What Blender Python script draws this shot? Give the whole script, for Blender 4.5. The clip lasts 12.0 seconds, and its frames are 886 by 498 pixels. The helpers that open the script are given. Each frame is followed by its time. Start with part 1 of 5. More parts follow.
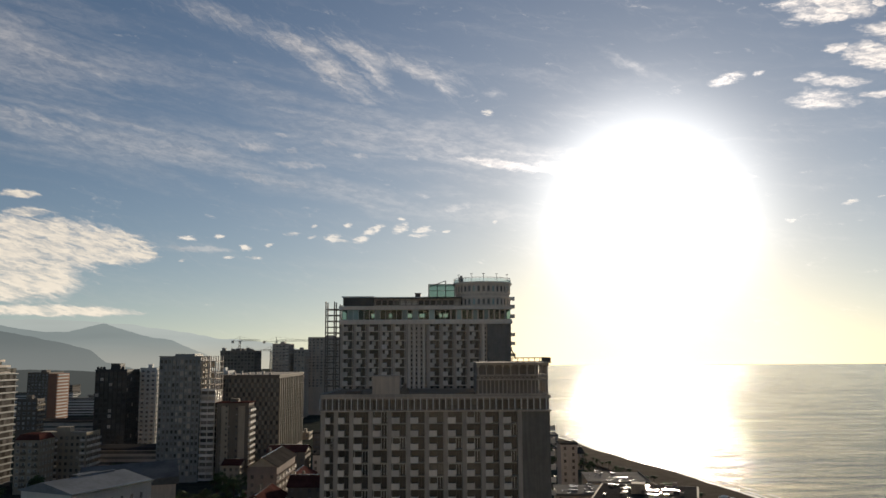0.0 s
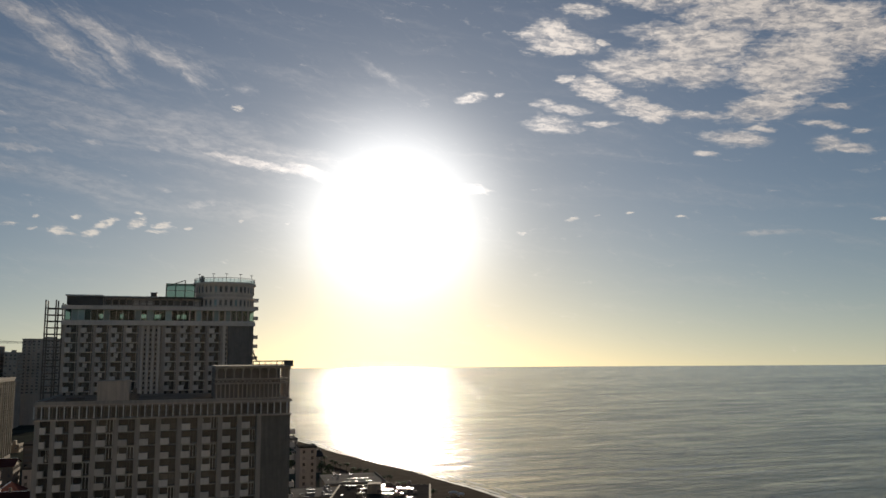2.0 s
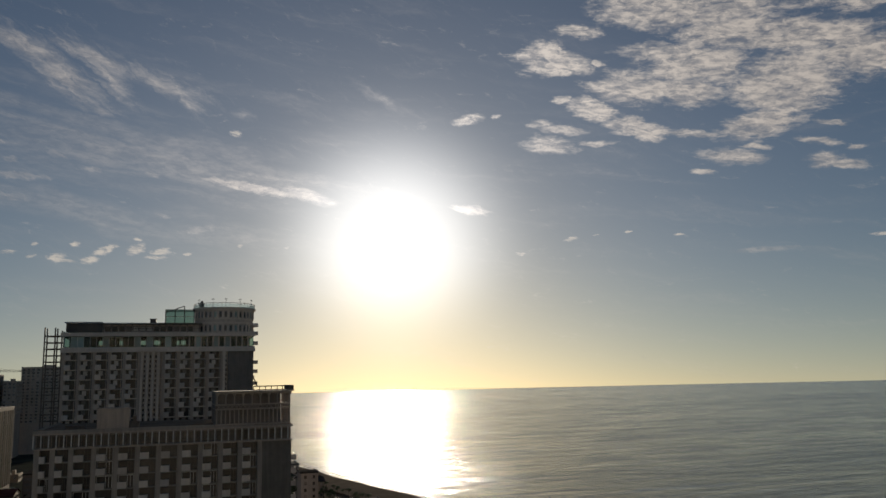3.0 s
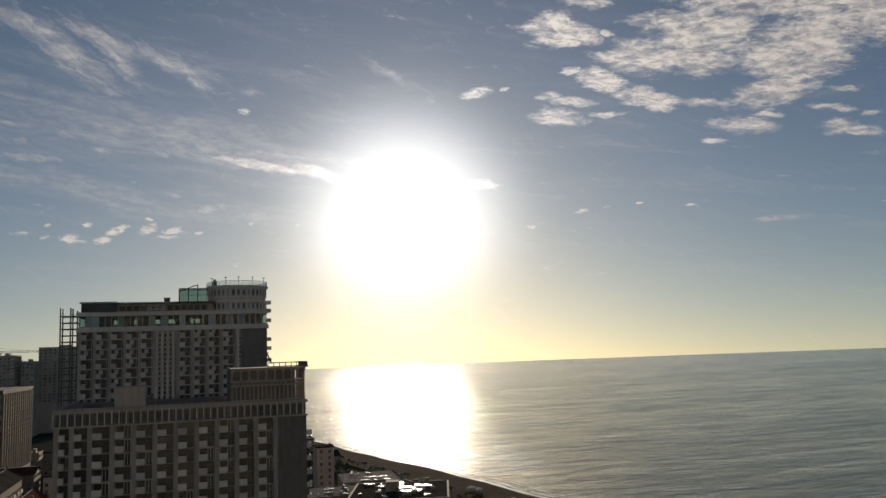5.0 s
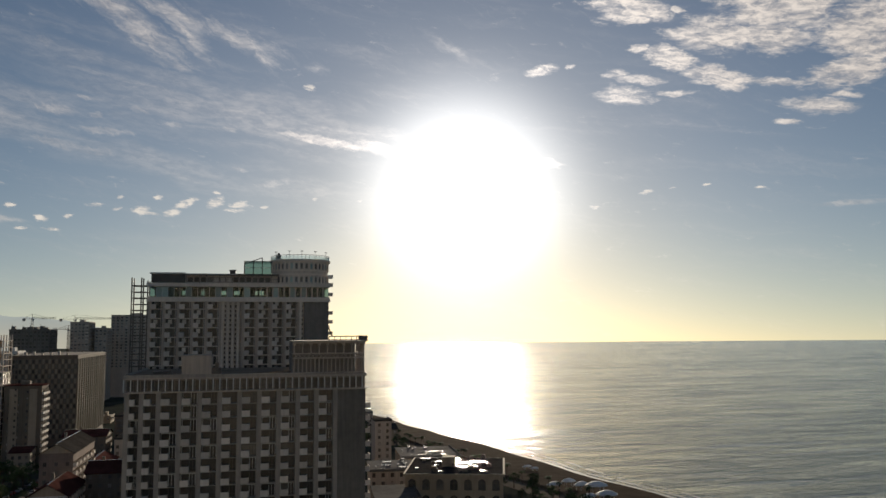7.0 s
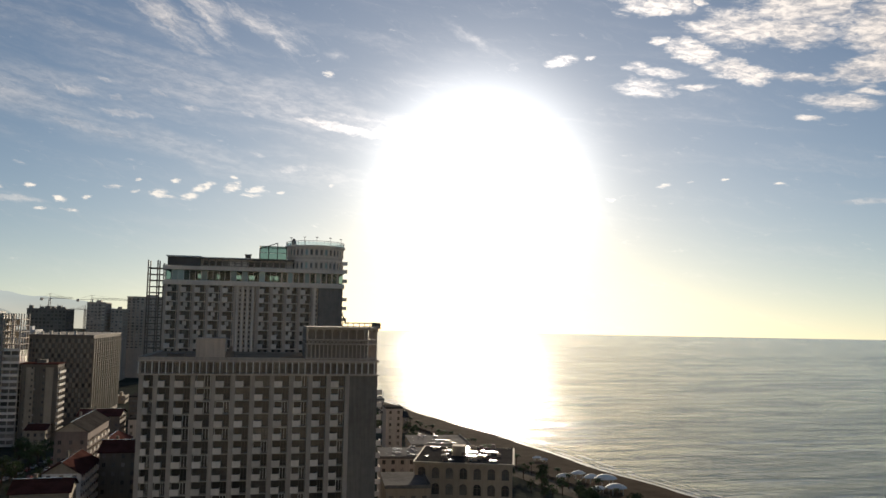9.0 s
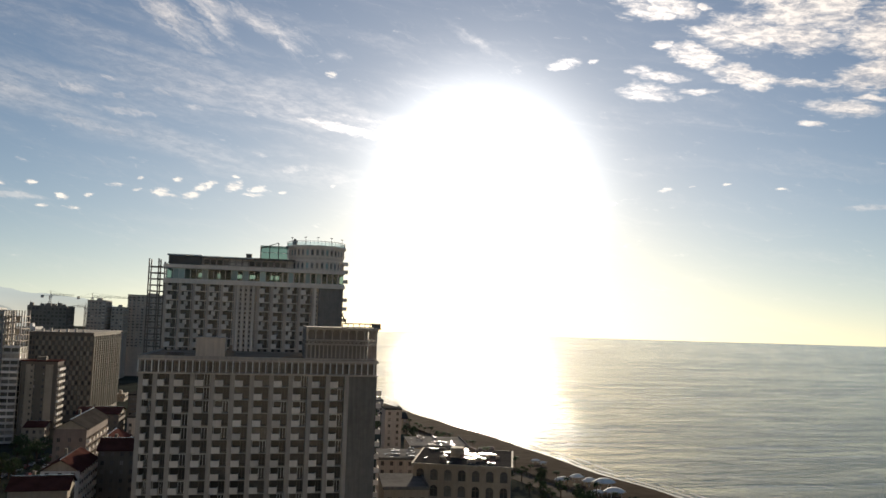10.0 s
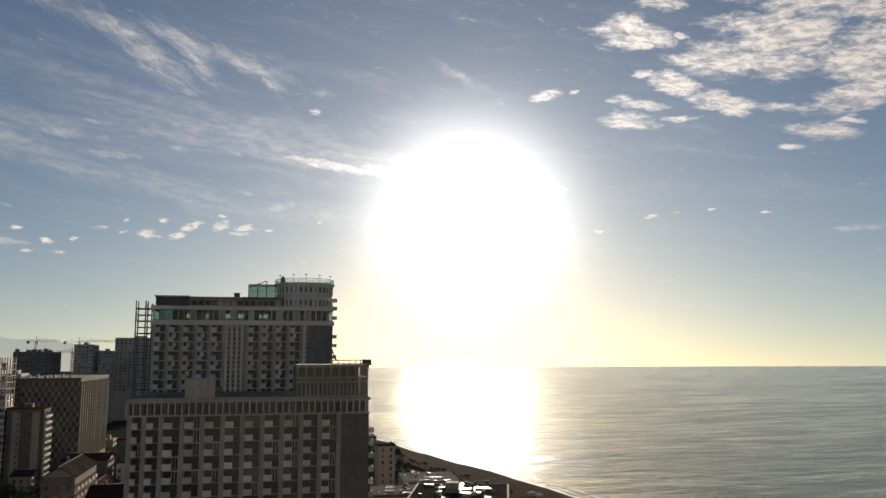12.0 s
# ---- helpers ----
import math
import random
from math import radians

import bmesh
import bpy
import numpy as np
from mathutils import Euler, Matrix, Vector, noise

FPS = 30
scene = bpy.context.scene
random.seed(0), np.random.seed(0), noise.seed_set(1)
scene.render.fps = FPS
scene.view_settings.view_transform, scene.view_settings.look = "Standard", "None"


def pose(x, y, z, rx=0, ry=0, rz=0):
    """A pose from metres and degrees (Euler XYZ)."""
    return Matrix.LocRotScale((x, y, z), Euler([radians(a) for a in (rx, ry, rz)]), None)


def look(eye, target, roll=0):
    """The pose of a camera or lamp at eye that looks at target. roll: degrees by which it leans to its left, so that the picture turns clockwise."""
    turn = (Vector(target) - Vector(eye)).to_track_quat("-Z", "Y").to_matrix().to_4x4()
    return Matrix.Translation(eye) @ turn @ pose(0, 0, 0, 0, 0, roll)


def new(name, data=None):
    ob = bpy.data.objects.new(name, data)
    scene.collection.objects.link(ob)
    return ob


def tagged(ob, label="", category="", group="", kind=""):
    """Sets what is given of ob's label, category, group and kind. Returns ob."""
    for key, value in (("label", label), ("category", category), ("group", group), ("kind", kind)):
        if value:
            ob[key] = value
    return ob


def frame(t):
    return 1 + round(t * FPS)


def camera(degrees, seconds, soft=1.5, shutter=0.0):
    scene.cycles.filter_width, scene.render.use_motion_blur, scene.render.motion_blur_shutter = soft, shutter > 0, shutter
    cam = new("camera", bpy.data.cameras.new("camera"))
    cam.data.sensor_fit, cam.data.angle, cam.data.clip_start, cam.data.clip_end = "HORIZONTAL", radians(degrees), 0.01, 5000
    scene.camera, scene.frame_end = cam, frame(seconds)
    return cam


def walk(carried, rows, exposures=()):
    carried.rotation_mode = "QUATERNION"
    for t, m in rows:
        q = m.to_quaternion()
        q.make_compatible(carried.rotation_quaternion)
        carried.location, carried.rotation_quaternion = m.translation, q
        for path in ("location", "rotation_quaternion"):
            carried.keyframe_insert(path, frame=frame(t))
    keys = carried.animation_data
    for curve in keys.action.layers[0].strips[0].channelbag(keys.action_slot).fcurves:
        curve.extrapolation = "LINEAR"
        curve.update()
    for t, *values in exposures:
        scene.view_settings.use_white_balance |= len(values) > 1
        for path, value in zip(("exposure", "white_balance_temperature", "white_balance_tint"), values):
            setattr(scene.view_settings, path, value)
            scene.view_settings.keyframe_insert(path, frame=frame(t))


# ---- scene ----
EYE = (0.0, 0.0, 65.0)
TURNS = [  # seconds, yaw, pitch, roll
    (0, -0.03, 7.45, 0.26),
    (0.5, -8.00, 6.62, 0.11),
    (1, -13.48, 6.78, 0.21),
    (1.5, -16.88, 6.94, 0.11),
    (2, -17.96, 7.57, 0.32),
    (2.5, -18.69, 8.46, 0.34),
    (3, -17.89, 9.11, 1.19),
    (3.2, -16.95, 9.32, 1.56),
    (4.8, -16.86, 7.48, 2.11),
    (5, -17.00, 7.33, 2.05),
    (5.5, -15.75, 7.82, 1.46),
    (6, -14.30, 7.71, 1.18),
    (6.5, -13.31, 6.41, 1.20),
    (7, -12.86, 5.86, 0.37),
    (7.2, -12.91, 5.72, 0.13),
    (8.8, -11.92, 5.09, -0.93),
    (9, -11.94, 5.10, -1.06),
    (9.5, -11.99, 5.00, -1.42),
    (10, -11.93, 5.22, -1.71),
    (10.5, -12.27, 5.81, -1.53),
    (11, -12.86, 5.97, -1.29),
    (11.5, -12.97, 6.43, -1.24),
    (12, -12.57, 7.56, 0.13),
]
EXPOSURES = [(0.0, 0.15), (0.5, 0.0), (1.0, -0.05), (1.5, -0.05), (2.0, -0.25), (2.5, -0.5), (3.0, -0.66), (3.2, -0.66), (4.8, -0.36), (5.0, -0.33), (5.5, -0.28), (6.0, -0.3), (6.5, -0.22),
             (7.0, -0.1), (9.0, 0.35), (10.0, 0.47), (10.5, 0.47), (11.0, 0.35), (11.5, 0.35), (12.0, 0.06)]
cam = camera(57.48, 12.0)
walk(cam, [(t, pose(*EYE, 90 + p, r, w)) for t, w, p, r in TURNS], EXPOSURES)

# ---- sun, sky and clouds ----
SUN_AZ, SUN_EL = 14.5, 9.8
SUN_DIR = Vector((math.sin(radians(SUN_AZ)) * math.cos(radians(SUN_EL)),
                  math.cos(radians(SUN_AZ)) * math.cos(radians(SUN_EL)), math.sin(radians(SUN_EL))))
sun_data = bpy.data.lights.new("sun", "SUN")
sun_data.energy, sun_data.angle, sun_data.color = 4.0, radians(0.6), (1.0, 0.86, 0.66)
sun = new("sun", sun_data)
sun.matrix_world = look(SUN_DIR * 3000, (0, 0, 0))


class Nodes:
    """Short calls that build node trees."""

    def __init__(self, tree):
        self.tree = tree
        tree.nodes.clear()

    def add(self, kind):
        return self.tree.nodes.new(kind)

    def join(self, value, socket):
        if isinstance(value, bpy.types.NodeSocket):
            self.tree.links.new(value, socket)
        else:
            socket.default_value = value

    def math(self, op, a, b=0.0, c=0.0, clamp=False):
        node = self.add("ShaderNodeMath")
        node.operation, node.use_clamp = op, clamp
        for value, socket in zip((a, b, c), node.inputs):
            self.join(value, socket)
        return node.outputs[0]

    def mix(self, fac, a, b, blend="MIX"):
        node = self.add("ShaderNodeMix")
        node.data_type, node.blend_type = "RGBA", blend
        self.join(fac, node.inputs[0])
        self.join(a, node.inputs[6])
        self.join(b, node.inputs[7])
        return node.outputs[2]

    def noise(self, vec, scale, detail=4.0, rough=0.55, warp=0.0):
        node = self.add("ShaderNodeTexNoise")
        self.join(vec, node.inputs["Vector"])
        for key, value in (("Scale", scale), ("Detail", detail), ("Roughness", rough), ("Distortion", warp)):
            self.join(value, node.inputs[key])
        return node.outputs["Fac"]

    def mapped(self, vec, loc=(0, 0, 0), turn=0.0, scale=(1, 1, 1), kind="TEXTURE"):
        node = self.add("ShaderNodeMapping")
        node.vector_type = kind
        self.join(vec, node.inputs["Vector"])
        node.inputs["Location"].default_value = loc
        node.inputs["Rotation"].default_value = (0, 0, radians(turn))
        node.inputs["Scale"].default_value = scale
        return node.outputs[0]

    def ball(self, vec, loc, size, turn=0.0):
        """1 in the middle of an ellipse, 0 at its rim."""
        node = self.add("ShaderNodeTexGradient")
        node.gradient_type = "SPHERICAL"
        self.join(self.mapped(vec, (*loc, 0), turn, (*size, 1)), node.inputs[0])
        return node.outputs["Fac"]

    def ramp(self, value, lo, hi, a=0.0, b=1.0):
        node = self.add("ShaderNodeMapRange")
        node.interpolation_type = "SMOOTHSTEP"
        for i, v in enumerate((value, lo, hi, a, b)):
            self.join(v, node.inputs[i])
        return node.outputs[0]


world = bpy.data.worlds.new("sky")
scene.world = world
world.use_nodes = True
n = Nodes(world.node_tree)
way = n.add("ShaderNodeTexCoord").outputs["Generated"]
sep = n.add("ShaderNodeSeparateXYZ")
n.join(way, sep.inputs[0])
wx, wy, wz = sep.outputs
az = n.math("MULTIPLY", n.math("ARCTAN2", wx, wy), 57.2958)
el = n.math("MULTIPLY", n.math("ARCSINE", wz), 57.2958)
comb = n.add("ShaderNodeCombineXYZ")
n.join(az, comb.inputs[0])
n.join(el, comb.inputs[1])
ang = comb.outputs[0]
# the sky itself; the horizon is held a little above the sheet of the sea
lift = n.add("ShaderNodeCombineXYZ")
n.join(wx, lift.inputs[0])
n.join(wy, lift.inputs[1])
n.join(n.math("MAXIMUM", n.math("ADD", wz, 0.055), 0.02), lift.inputs[2])
sky = n.add("ShaderNodeTexSky")
sky.sky_type, sky.sun_disc = "NISHITA", False
sky.sun_elevation, sky.sun_rotation = radians(SUN_EL), radians(SUN_AZ)
sky.air_density, sky.dust_density, sky.ozone_density, sky.altitude = 1.0, 0.35, 1.5, 50
n.join(lift.outputs[0], sky.inputs[0])
SKY = 0.055
base = n.mix(1.0, sky.outputs[0], (0.955 * SKY, 1.0 * SKY, 1.12 * SKY, 1), "MULTIPLY")
# lens glare round the sun, painted into the sky as a glow
dot = n.add("ShaderNodeVectorMath")
dot.operation = "DOT_PRODUCT"
n.join(way, dot.inputs[0])
dot.inputs[1].default_value = SUN_DIR
off = n.math("MULTIPLY", n.math("ARCCOSINE", n.math("MINIMUM", dot.outputs["Value"], 1.0)), 57.2958)


def fall(width, power, height):
    return n.math("MULTIPLY", n.math("EXPONENT", n.math("MULTIPLY", n.math("POWER", n.math("DIVIDE", off, width), power), -1.0)), height)


# ---- clouds: plain sky textures laid out by azimuth and elevation ----
def bent(scale, wide, high, seed):
    """Azimuth and elevation pushed about by noise, so that cloud rims come out ragged."""
    node = n.add("ShaderNodeTexNoise")
    n.join(n.mapped(ang, (seed, seed * 2.0, 0), -6, (scale * 2.2, scale, 1)), node.inputs["Vector"])
    node.inputs["Scale"].default_value, node.inputs["Detail"].default_value, node.inputs["Roughness"].default_value = 1.0, 5, 0.62
    push = n.add("ShaderNodeVectorMath")
    push.operation = "MULTIPLY_ADD"
    n.join(node.outputs["Color"], push.inputs[0])
    push.inputs[1].default_value = (wide, high, 0)
    push.inputs[2].default_value = (-wide / 2, -high / 2, 0)
    total_ = n.add("ShaderNodeVectorMath")
    total_.operation = "ADD"
    n.join(ang, total_.inputs[0])
    n.join(push.outputs[0], total_.inputs[1])
    return total_.outputs[0]


ragged = bent(1.5, 4.2, 1.7, 3)
frayed = bent(0.55, 1.5, 0.55, 8)
drawn_out = bent(3.0, 5.0, 1.8, 14)
nibbled = bent(0.3, 0.7, 0.3, 5)
puff = n.noise(n.mapped(ragged, (3, 0, 0), -9, (3.2, 0.95, 1)), 1.0, 8, 0.66, 0.4)
fine = n.noise(n.mapped(frayed, (0, 5, 0), -8, (0.95, 0.30, 1)), 1.0, 6, 0.64, 0.3)
ripple = n.noise(n.mapped(frayed, (1, 5, 0), -16, (1.3, 0.28, 1)), 1.0, 4, 0.55, 0.4)
wisp = n.noise(n.mapped(drawn_out, (0, 0, 0), -9, (11.0, 1.3, 1)), 1.0, 6, 0.58, 0.5)
hair = n.noise(n.mapped(frayed, (7, 2, 0), -34, (2.8, 0.42, 1)), 1.0, 7, 0.62, 0.9)


def most(values):
    out = values[0]
    for v in values[1:]:
        out = n.math("MAXIMUM", out, v)
    return out


def cloud(places, texture, lo, hi, gain=1.0, bite=0.42, core=1.8, rim=ang):
    """places: (azimuth, elevation), (half width, half height), turn."""
    mask = None
    for p, s, r in places:
        vec = rim
        if mask:  # nothing is added, but one ellipse is worked out after the other
            step = n.add("ShaderNodeVectorMath")
            step.operation = "ADD"
            n.join(rim, step.inputs[0])
            n.join(n.math("MINIMUM", mask, 0.0), step.inputs[1])
            vec = step.outputs[0]
        one = n.ball(vec, p, s, r)
        mask = n.math("MAXIMUM", mask, one) if mask else one
    mask = n.math("MULTIPLY", mask, core)
    edge = n.math("MULTIPLY", n.math("SUBTRACT", n.math("MINIMUM", mask, 1.0), 1.0), bite)
    return n.math("MULTIPLY", n.ramp(n.math("ADD", texture, edge), lo, hi), gain)


mixed = n.math("ADD", n.math("MULTIPLY", puff, 0.62), n.math("MULTIPLY", fine, 0.38))
feather = n.math("ADD", n.math("MULTIPLY", hair, 0.62), n.math("MULTIPLY", wisp, 0.38))
banked = n.math("ADD", n.math("MULTIPLY", puff, 0.40), n.math("MULTIPLY", ripple, 0.60))
FIELD_HIGH = [((26.3, 21.9), (3.6, 1.4), -8), ((29.7, 21.4), (0.9, 0.4), -6), ((26.8, 20.9), (1.3, 0.24), -5), ((26.7, 19.2), (1.0, 0.4), -14),
              ((29.0, 18.4), (2.7, 0.75), -15), ((32.3, 16.9), (3.1, 0.95), -18), ((31.9, 19.6), (4.6, 1.6), -3), ((35.4, 19.1), (3.6, 1.4), -13),
              ((36.3, 20.8), (5.6, 1.8), -14), ((42.2, 18.6), (5.0, 2.8), 0), ((40.3, 16.3), (3.8, 1.25), 5), ((41.5, 21.8), (9.5, 1.7), -10),
              ((46.8, 19.7), (4.2, 2.0), -16), ((28.5, 23.6), (2.4, 0.6), -6), ((36.0, 24.4), (9.0, 1.9), -6), ((48, 25.5), (14, 4.5), -4), ((54, 20.0), (8, 4.0), 0)]
FIELD_LOW = [((25.3, 17.6), (1.1, 0.42), 0), ((27.0, 17.1), (2.5, 0.46), -9), ((26.0, 16.1), (2.8, 0.95), -8), ((29.1, 16.0), (1.8, 0.28), 0),
             ((38.6, 14.3), (3.2, 0.75), -9), ((36.5, 13.5), (1.3, 0.26), -5), ((44.8, 15.7), (1.7, 0.27), -14), ((43.8, 14.7), (2.0, 0.33), -13),
             ((40.0, 14.8), (1.5, 0.24), -9), ((44.1, 13.4), (1.7, 0.8), -9), ((45.3, 13.0), (2.2, 0.4), -11), ((46.1, 14.0), (0.8, 0.28), -8),
             ((36.0, 16.1), (3.0, 0.4), -10), ((20.1, 18.1), (1.7, 0.5), 6), ((22.2, 18.3), (0.6, 0.25), 0), ((50, 14.0), (3.5, 0.8), -6)]
SMALL_NEAR = [((-7.8, 8.2), (1.0, 0.45), 3), ((-7.3, 8.0), (1.4, 0.2), -2), ((-4.9, 8.8), (1.4, 0.46), 24), ((-5.8, 8.1), (1.0, 0.36), 8),
              ((-3.0, 8.9), (1.1, 0.5), 22), ((-1.4, 8.8), (1.0, 0.42), 8), ((-1.7, 8.4), (1.2, 0.2), 1), ((-10.6, 8.4), (0.9, 0.22), 5),
              ((-9.3, 8.2), (0.5, 0.2), 13), ((-9.1, 9.0), (0.4, 0.17), 2), ((-6.7, 9.1), (0.6, 0.32), 12), ((-2.9, 9.6), (0.45, 0.17), 1),
              ((0.3, 8.7), (0.45, 0.18), 0), ((3.8, 9.3), (0.42, 0.18), 0), ((7.0, 9.3), (0.28, 0.15), 0), ((3.4, 17.0), (0.62, 0.42), -13)]
SMALL_SIDE = [((-13.8, 7.4), (0.8, 0.34), -4), ((-13.1, 6.7), (0.85, 0.2), -4), ((-14.9, 6.7), (0.6, 0.2), 1), ((-17.7, 7.9), (1.2, 0.28), -1),
              ((-15.6, 8.1), (0.6, 0.24), 2), ((-12.2, 7.6), (0.4, 0.24), 1), ((-18.0, 6.4), (0.42, 0.2), 2), ((27.3, 9.5), (0.85, 0.24), 5),
              ((29.0, 9.7), (0.5, 0.15), 5), ((31.2, 9.8), (0.55, 0.14), 0), ((34.6, 9.4), (0.6, 0.16), 0), ((47, 8.4), (0.9, 0.2), -4), ((23.7, 8.6), (0.6, 0.16), 0)]
field = most([cloud(FIELD_HIGH, mixed, 0.20, 0.57, 0.95, 0.36, 1.8, ragged), cloud(FIELD_LOW, mixed, 0.18, 0.66, 0.92, 0.42, 1.6, frayed)])
small = cloud(SMALL_NEAR + SMALL_SIDE, fine, 0.20, 0.68, 0.92, 0.48, 1.5, nibbled)
bank = cloud([((-27.2, 6.9), (7.5, 3.3), 3), ((-22.5, 7.1), (4.6, 1.9), -4), ((-27.9, 4.8), (6.2, 2.2), 2), ((-28.0, 10.2), (1.8, 0.36), 0), ((-27.6, 9.1), (2.1, 0.55), 4),
              ((-25.4, 2.9), (7.5, 0.6), 0), ((-34, 6.6), (8.0, 4.2), 4), ((-40, 5.0), (9, 4.0), 0), ((-20.4, 6.9), (1.6, 0.9), -10)], banked, 0.24, 0.58, 0.92, 0.48, 1.8, frayed)
cirrus = most([cloud([((-10.6, 21.4), (4.6, 1.2), -21), ((-8.1, 19.8), (4.6, 1.5), -29), ((-5.1, 20.0), (3.4, 1.0), -44), ((-6.0, 21.1), (4.4, 1.1), -20),
                      ((-1.6, 19.9), (5.2, 0.9), -19), ((0.0, 18.8), (1.8, 0.6), -37)], feather, 0.10, 0.84, 0.85, 0.40, 1.1, frayed),
               cloud([((-15.4, 22.6), (5.4, 1.1), -16), ((-14.1, 18.4), (1.5, 0.6), -14), ((-26, 18.7), (7.5, 2.2), -3), ((-5.5, 17.8), (2.7, 0.55), -4), ((3.9, 18.3), (1.3, 0.55), -8),
                      ((14.0, 19.6), (4.0, 0.6), -28)], feather, 0.14, 0.86, 0.50, 0.36, 1.1, frayed)])
veil = most([cloud([((-3.3, 15.2), (17, 2.9), -10), ((5.4, 14.1), (7.5, 1.8), -13), ((-6.9, 11.4), (14, 1.6), -6), ((-22, 14.2), (18, 3.0), -5), ((-31, 19.5), (20, 5.0), -5)],
                   wisp, 0.06, 0.88, 0.46, 0.40, 1.15, drawn_out),
             cloud([((1.2, 10.4), (2.8, 0.5), 7), ((-11.5, 15.3), (0.9, 0.36), -11), ((-10.8, 14.2), (1.0, 0.36), -6), ((-10.3, 13.2), (3.4, 0.5), 0), ((-10.9, 11.9), (2.8, 0.48), -3),
                    ((-2.0, 14.0), (1.1, 0.55), 2), ((-5.9, 14.0), (1.5, 0.3), -2), ((-8.0, 14.8), (1.5, 0.5), -6), ((-1.5, 11.2), (1.3, 0.32), -4), ((-16.8, 7.2), (3.6, 0.3), -1),
                    ((-13.5, 14.3), (2.8, 0.7), -2), ((-12.4, 12.1), (5.4, 0.6), -10), ((-28, 14.9), (8, 1.3), -6), ((40, 8.0), (3.2, 0.3), 0)], feather, 0.20, 0.76, 0.50, 0.40, 1.4, frayed),
             cloud([((4.9, 13.3), (6.4, 0.55), -9), ((8.3, 12.9), (3.6, 0.9), -15), ((20.2, 11.8), (2.2, 0.5), -9)], wisp, 0.16, 0.56, 0.8, 0.5, 1.5, frayed)])
dens = most([field, small, bank, cirrus, veil])
grey = n.ramp(n.math("ADD", n.math("MULTIPLY", puff, 0.4), n.math("MULTIPLY", fine, 0.6)), 0.36, 0.64)
shine = n.math("ADD", fall(15.0, 2.0, 1.3), 1.0)
cloud_col = n.mix(1.0, n.mix(grey, (0.34, 0.33, 0.34, 1), (0.77, 0.69, 0.62, 1)), shine, "MULTIPLY")
cloud_col = n.mix(bank, cloud_col, n.mix(ripple, (0.60, 0.53, 0.44, 1), (0.90, 0.80, 0.66, 1)))
cloud_col = n.mix(small, cloud_col, (0.82, 0.75, 0.66, 1))
clouded = n.mix(dens, base, cloud_col)
low = n.ramp(el, 0.0, 9.0)
glow_col = n.mix(low, (0.82, 0.68, 0.45, 1), (1.0, 0.98, 0.95, 1))
glow = n.math("ADD", fall(6.2, 2.5, 1.28), fall(17.0, 1.5, 0.10))
glow_rgb = n.mix(1.0, glow_col, glow, "MULTIPLY")
mist = n.math("MULTIPLY", n.math("EXPONENT", n.math("DIVIDE", n.math("MAXIMUM", el, -1.0), -4.5)), 0.42)
mist_rgb = n.mix(1.0, (0.42, 0.37, 0.28, 1), mist, "MULTIPLY")
total = n.mix(1.0, n.mix(1.0, clouded, glow_rgb, "ADD"), mist_rgb, "ADD")
back = n.add("ShaderNodeBackground")
n.join(total, back.inputs[0])
back.inputs[1].default_value = 1.0
n.join(back.outputs[0], n.add("ShaderNodeOutputWorld").inputs[0])


# ---- materials ----
def material(name, color, rough=0.8, vary=0.25, size=1.5, metal=0.0, bump=0.0, each=0.0, second=None, streak=0.0, spec=0.3):
    """A surface with stains at two scales, vertical streaks, fine relief and a change from piece to piece."""
    m = bpy.data.materials.new(name)
    m.use_nodes = True
    k = Nodes(m.node_tree)
    pos = k.add("ShaderNodeNewGeometry").outputs["Position"]
    big = k.noise(pos, 1 / (size * 6), 3, 0.6)
    little = k.noise(pos, 1 / size * 2, 5, 0.65)
    amount = k.math("ADD", k.math("MULTIPLY", big, 0.6), k.math("MULTIPLY", little, 0.4))
    if streak:
        run = k.noise(k.mapped(pos, (0, 0, 0), 0, (0.6, 0.6, 9.0)), 1.0, 4, 0.6)
        amount = k.math("ADD", k.math("MULTIPLY", amount, 1 - streak), k.math("MULTIPLY", run, streak))
    dark = tuple(c * (1 - vary) for c in color) + (1,)
    light = tuple(min(1, c * (1 + vary)) for c in (second or color)) + (1,)
    col = k.mix(k.ramp(amount, 0.32, 0.68), dark, light)
    if each:
        rnd = k.add("ShaderNodeObjectInfo").outputs["Random"]
        g = k.math("ADD", k.math("MULTIPLY", rnd, 2 * each), 1 - each)
        c3 = k.add("ShaderNodeCombineXYZ")
        for s in c3.inputs:
            k.join(g, s)
        col = k.mix(1.0, col, c3.outputs[0], "MULTIPLY")
    b = k.add("ShaderNodeBsdfPrincipled")
    k.join(col, b.inputs["Base Color"])
    k.join(k.math("ADD", k.math("MULTIPLY", little, 0.2), rough - 0.1, clamp=True), b.inputs["Roughness"])
    b.inputs["Metallic"].default_value = metal
    b.inputs["Specular IOR Level"].default_value = spec
    b.inputs["IOR"].default_value = 1.45 if spec >= 0.1 else 1.04
    if bump:
        bp = k.add("ShaderNodeBump")
        bp.inputs["Strength"].default_value = bump
        bp.inputs["Distance"].default_value = 0.05
        k.join(little, bp.inputs["Height"])
        k.join(bp.outputs[0], b.inputs["Normal"])
    k.join(b.outputs[0], k.add("ShaderNodeOutputMaterial").inputs[0])
    return m


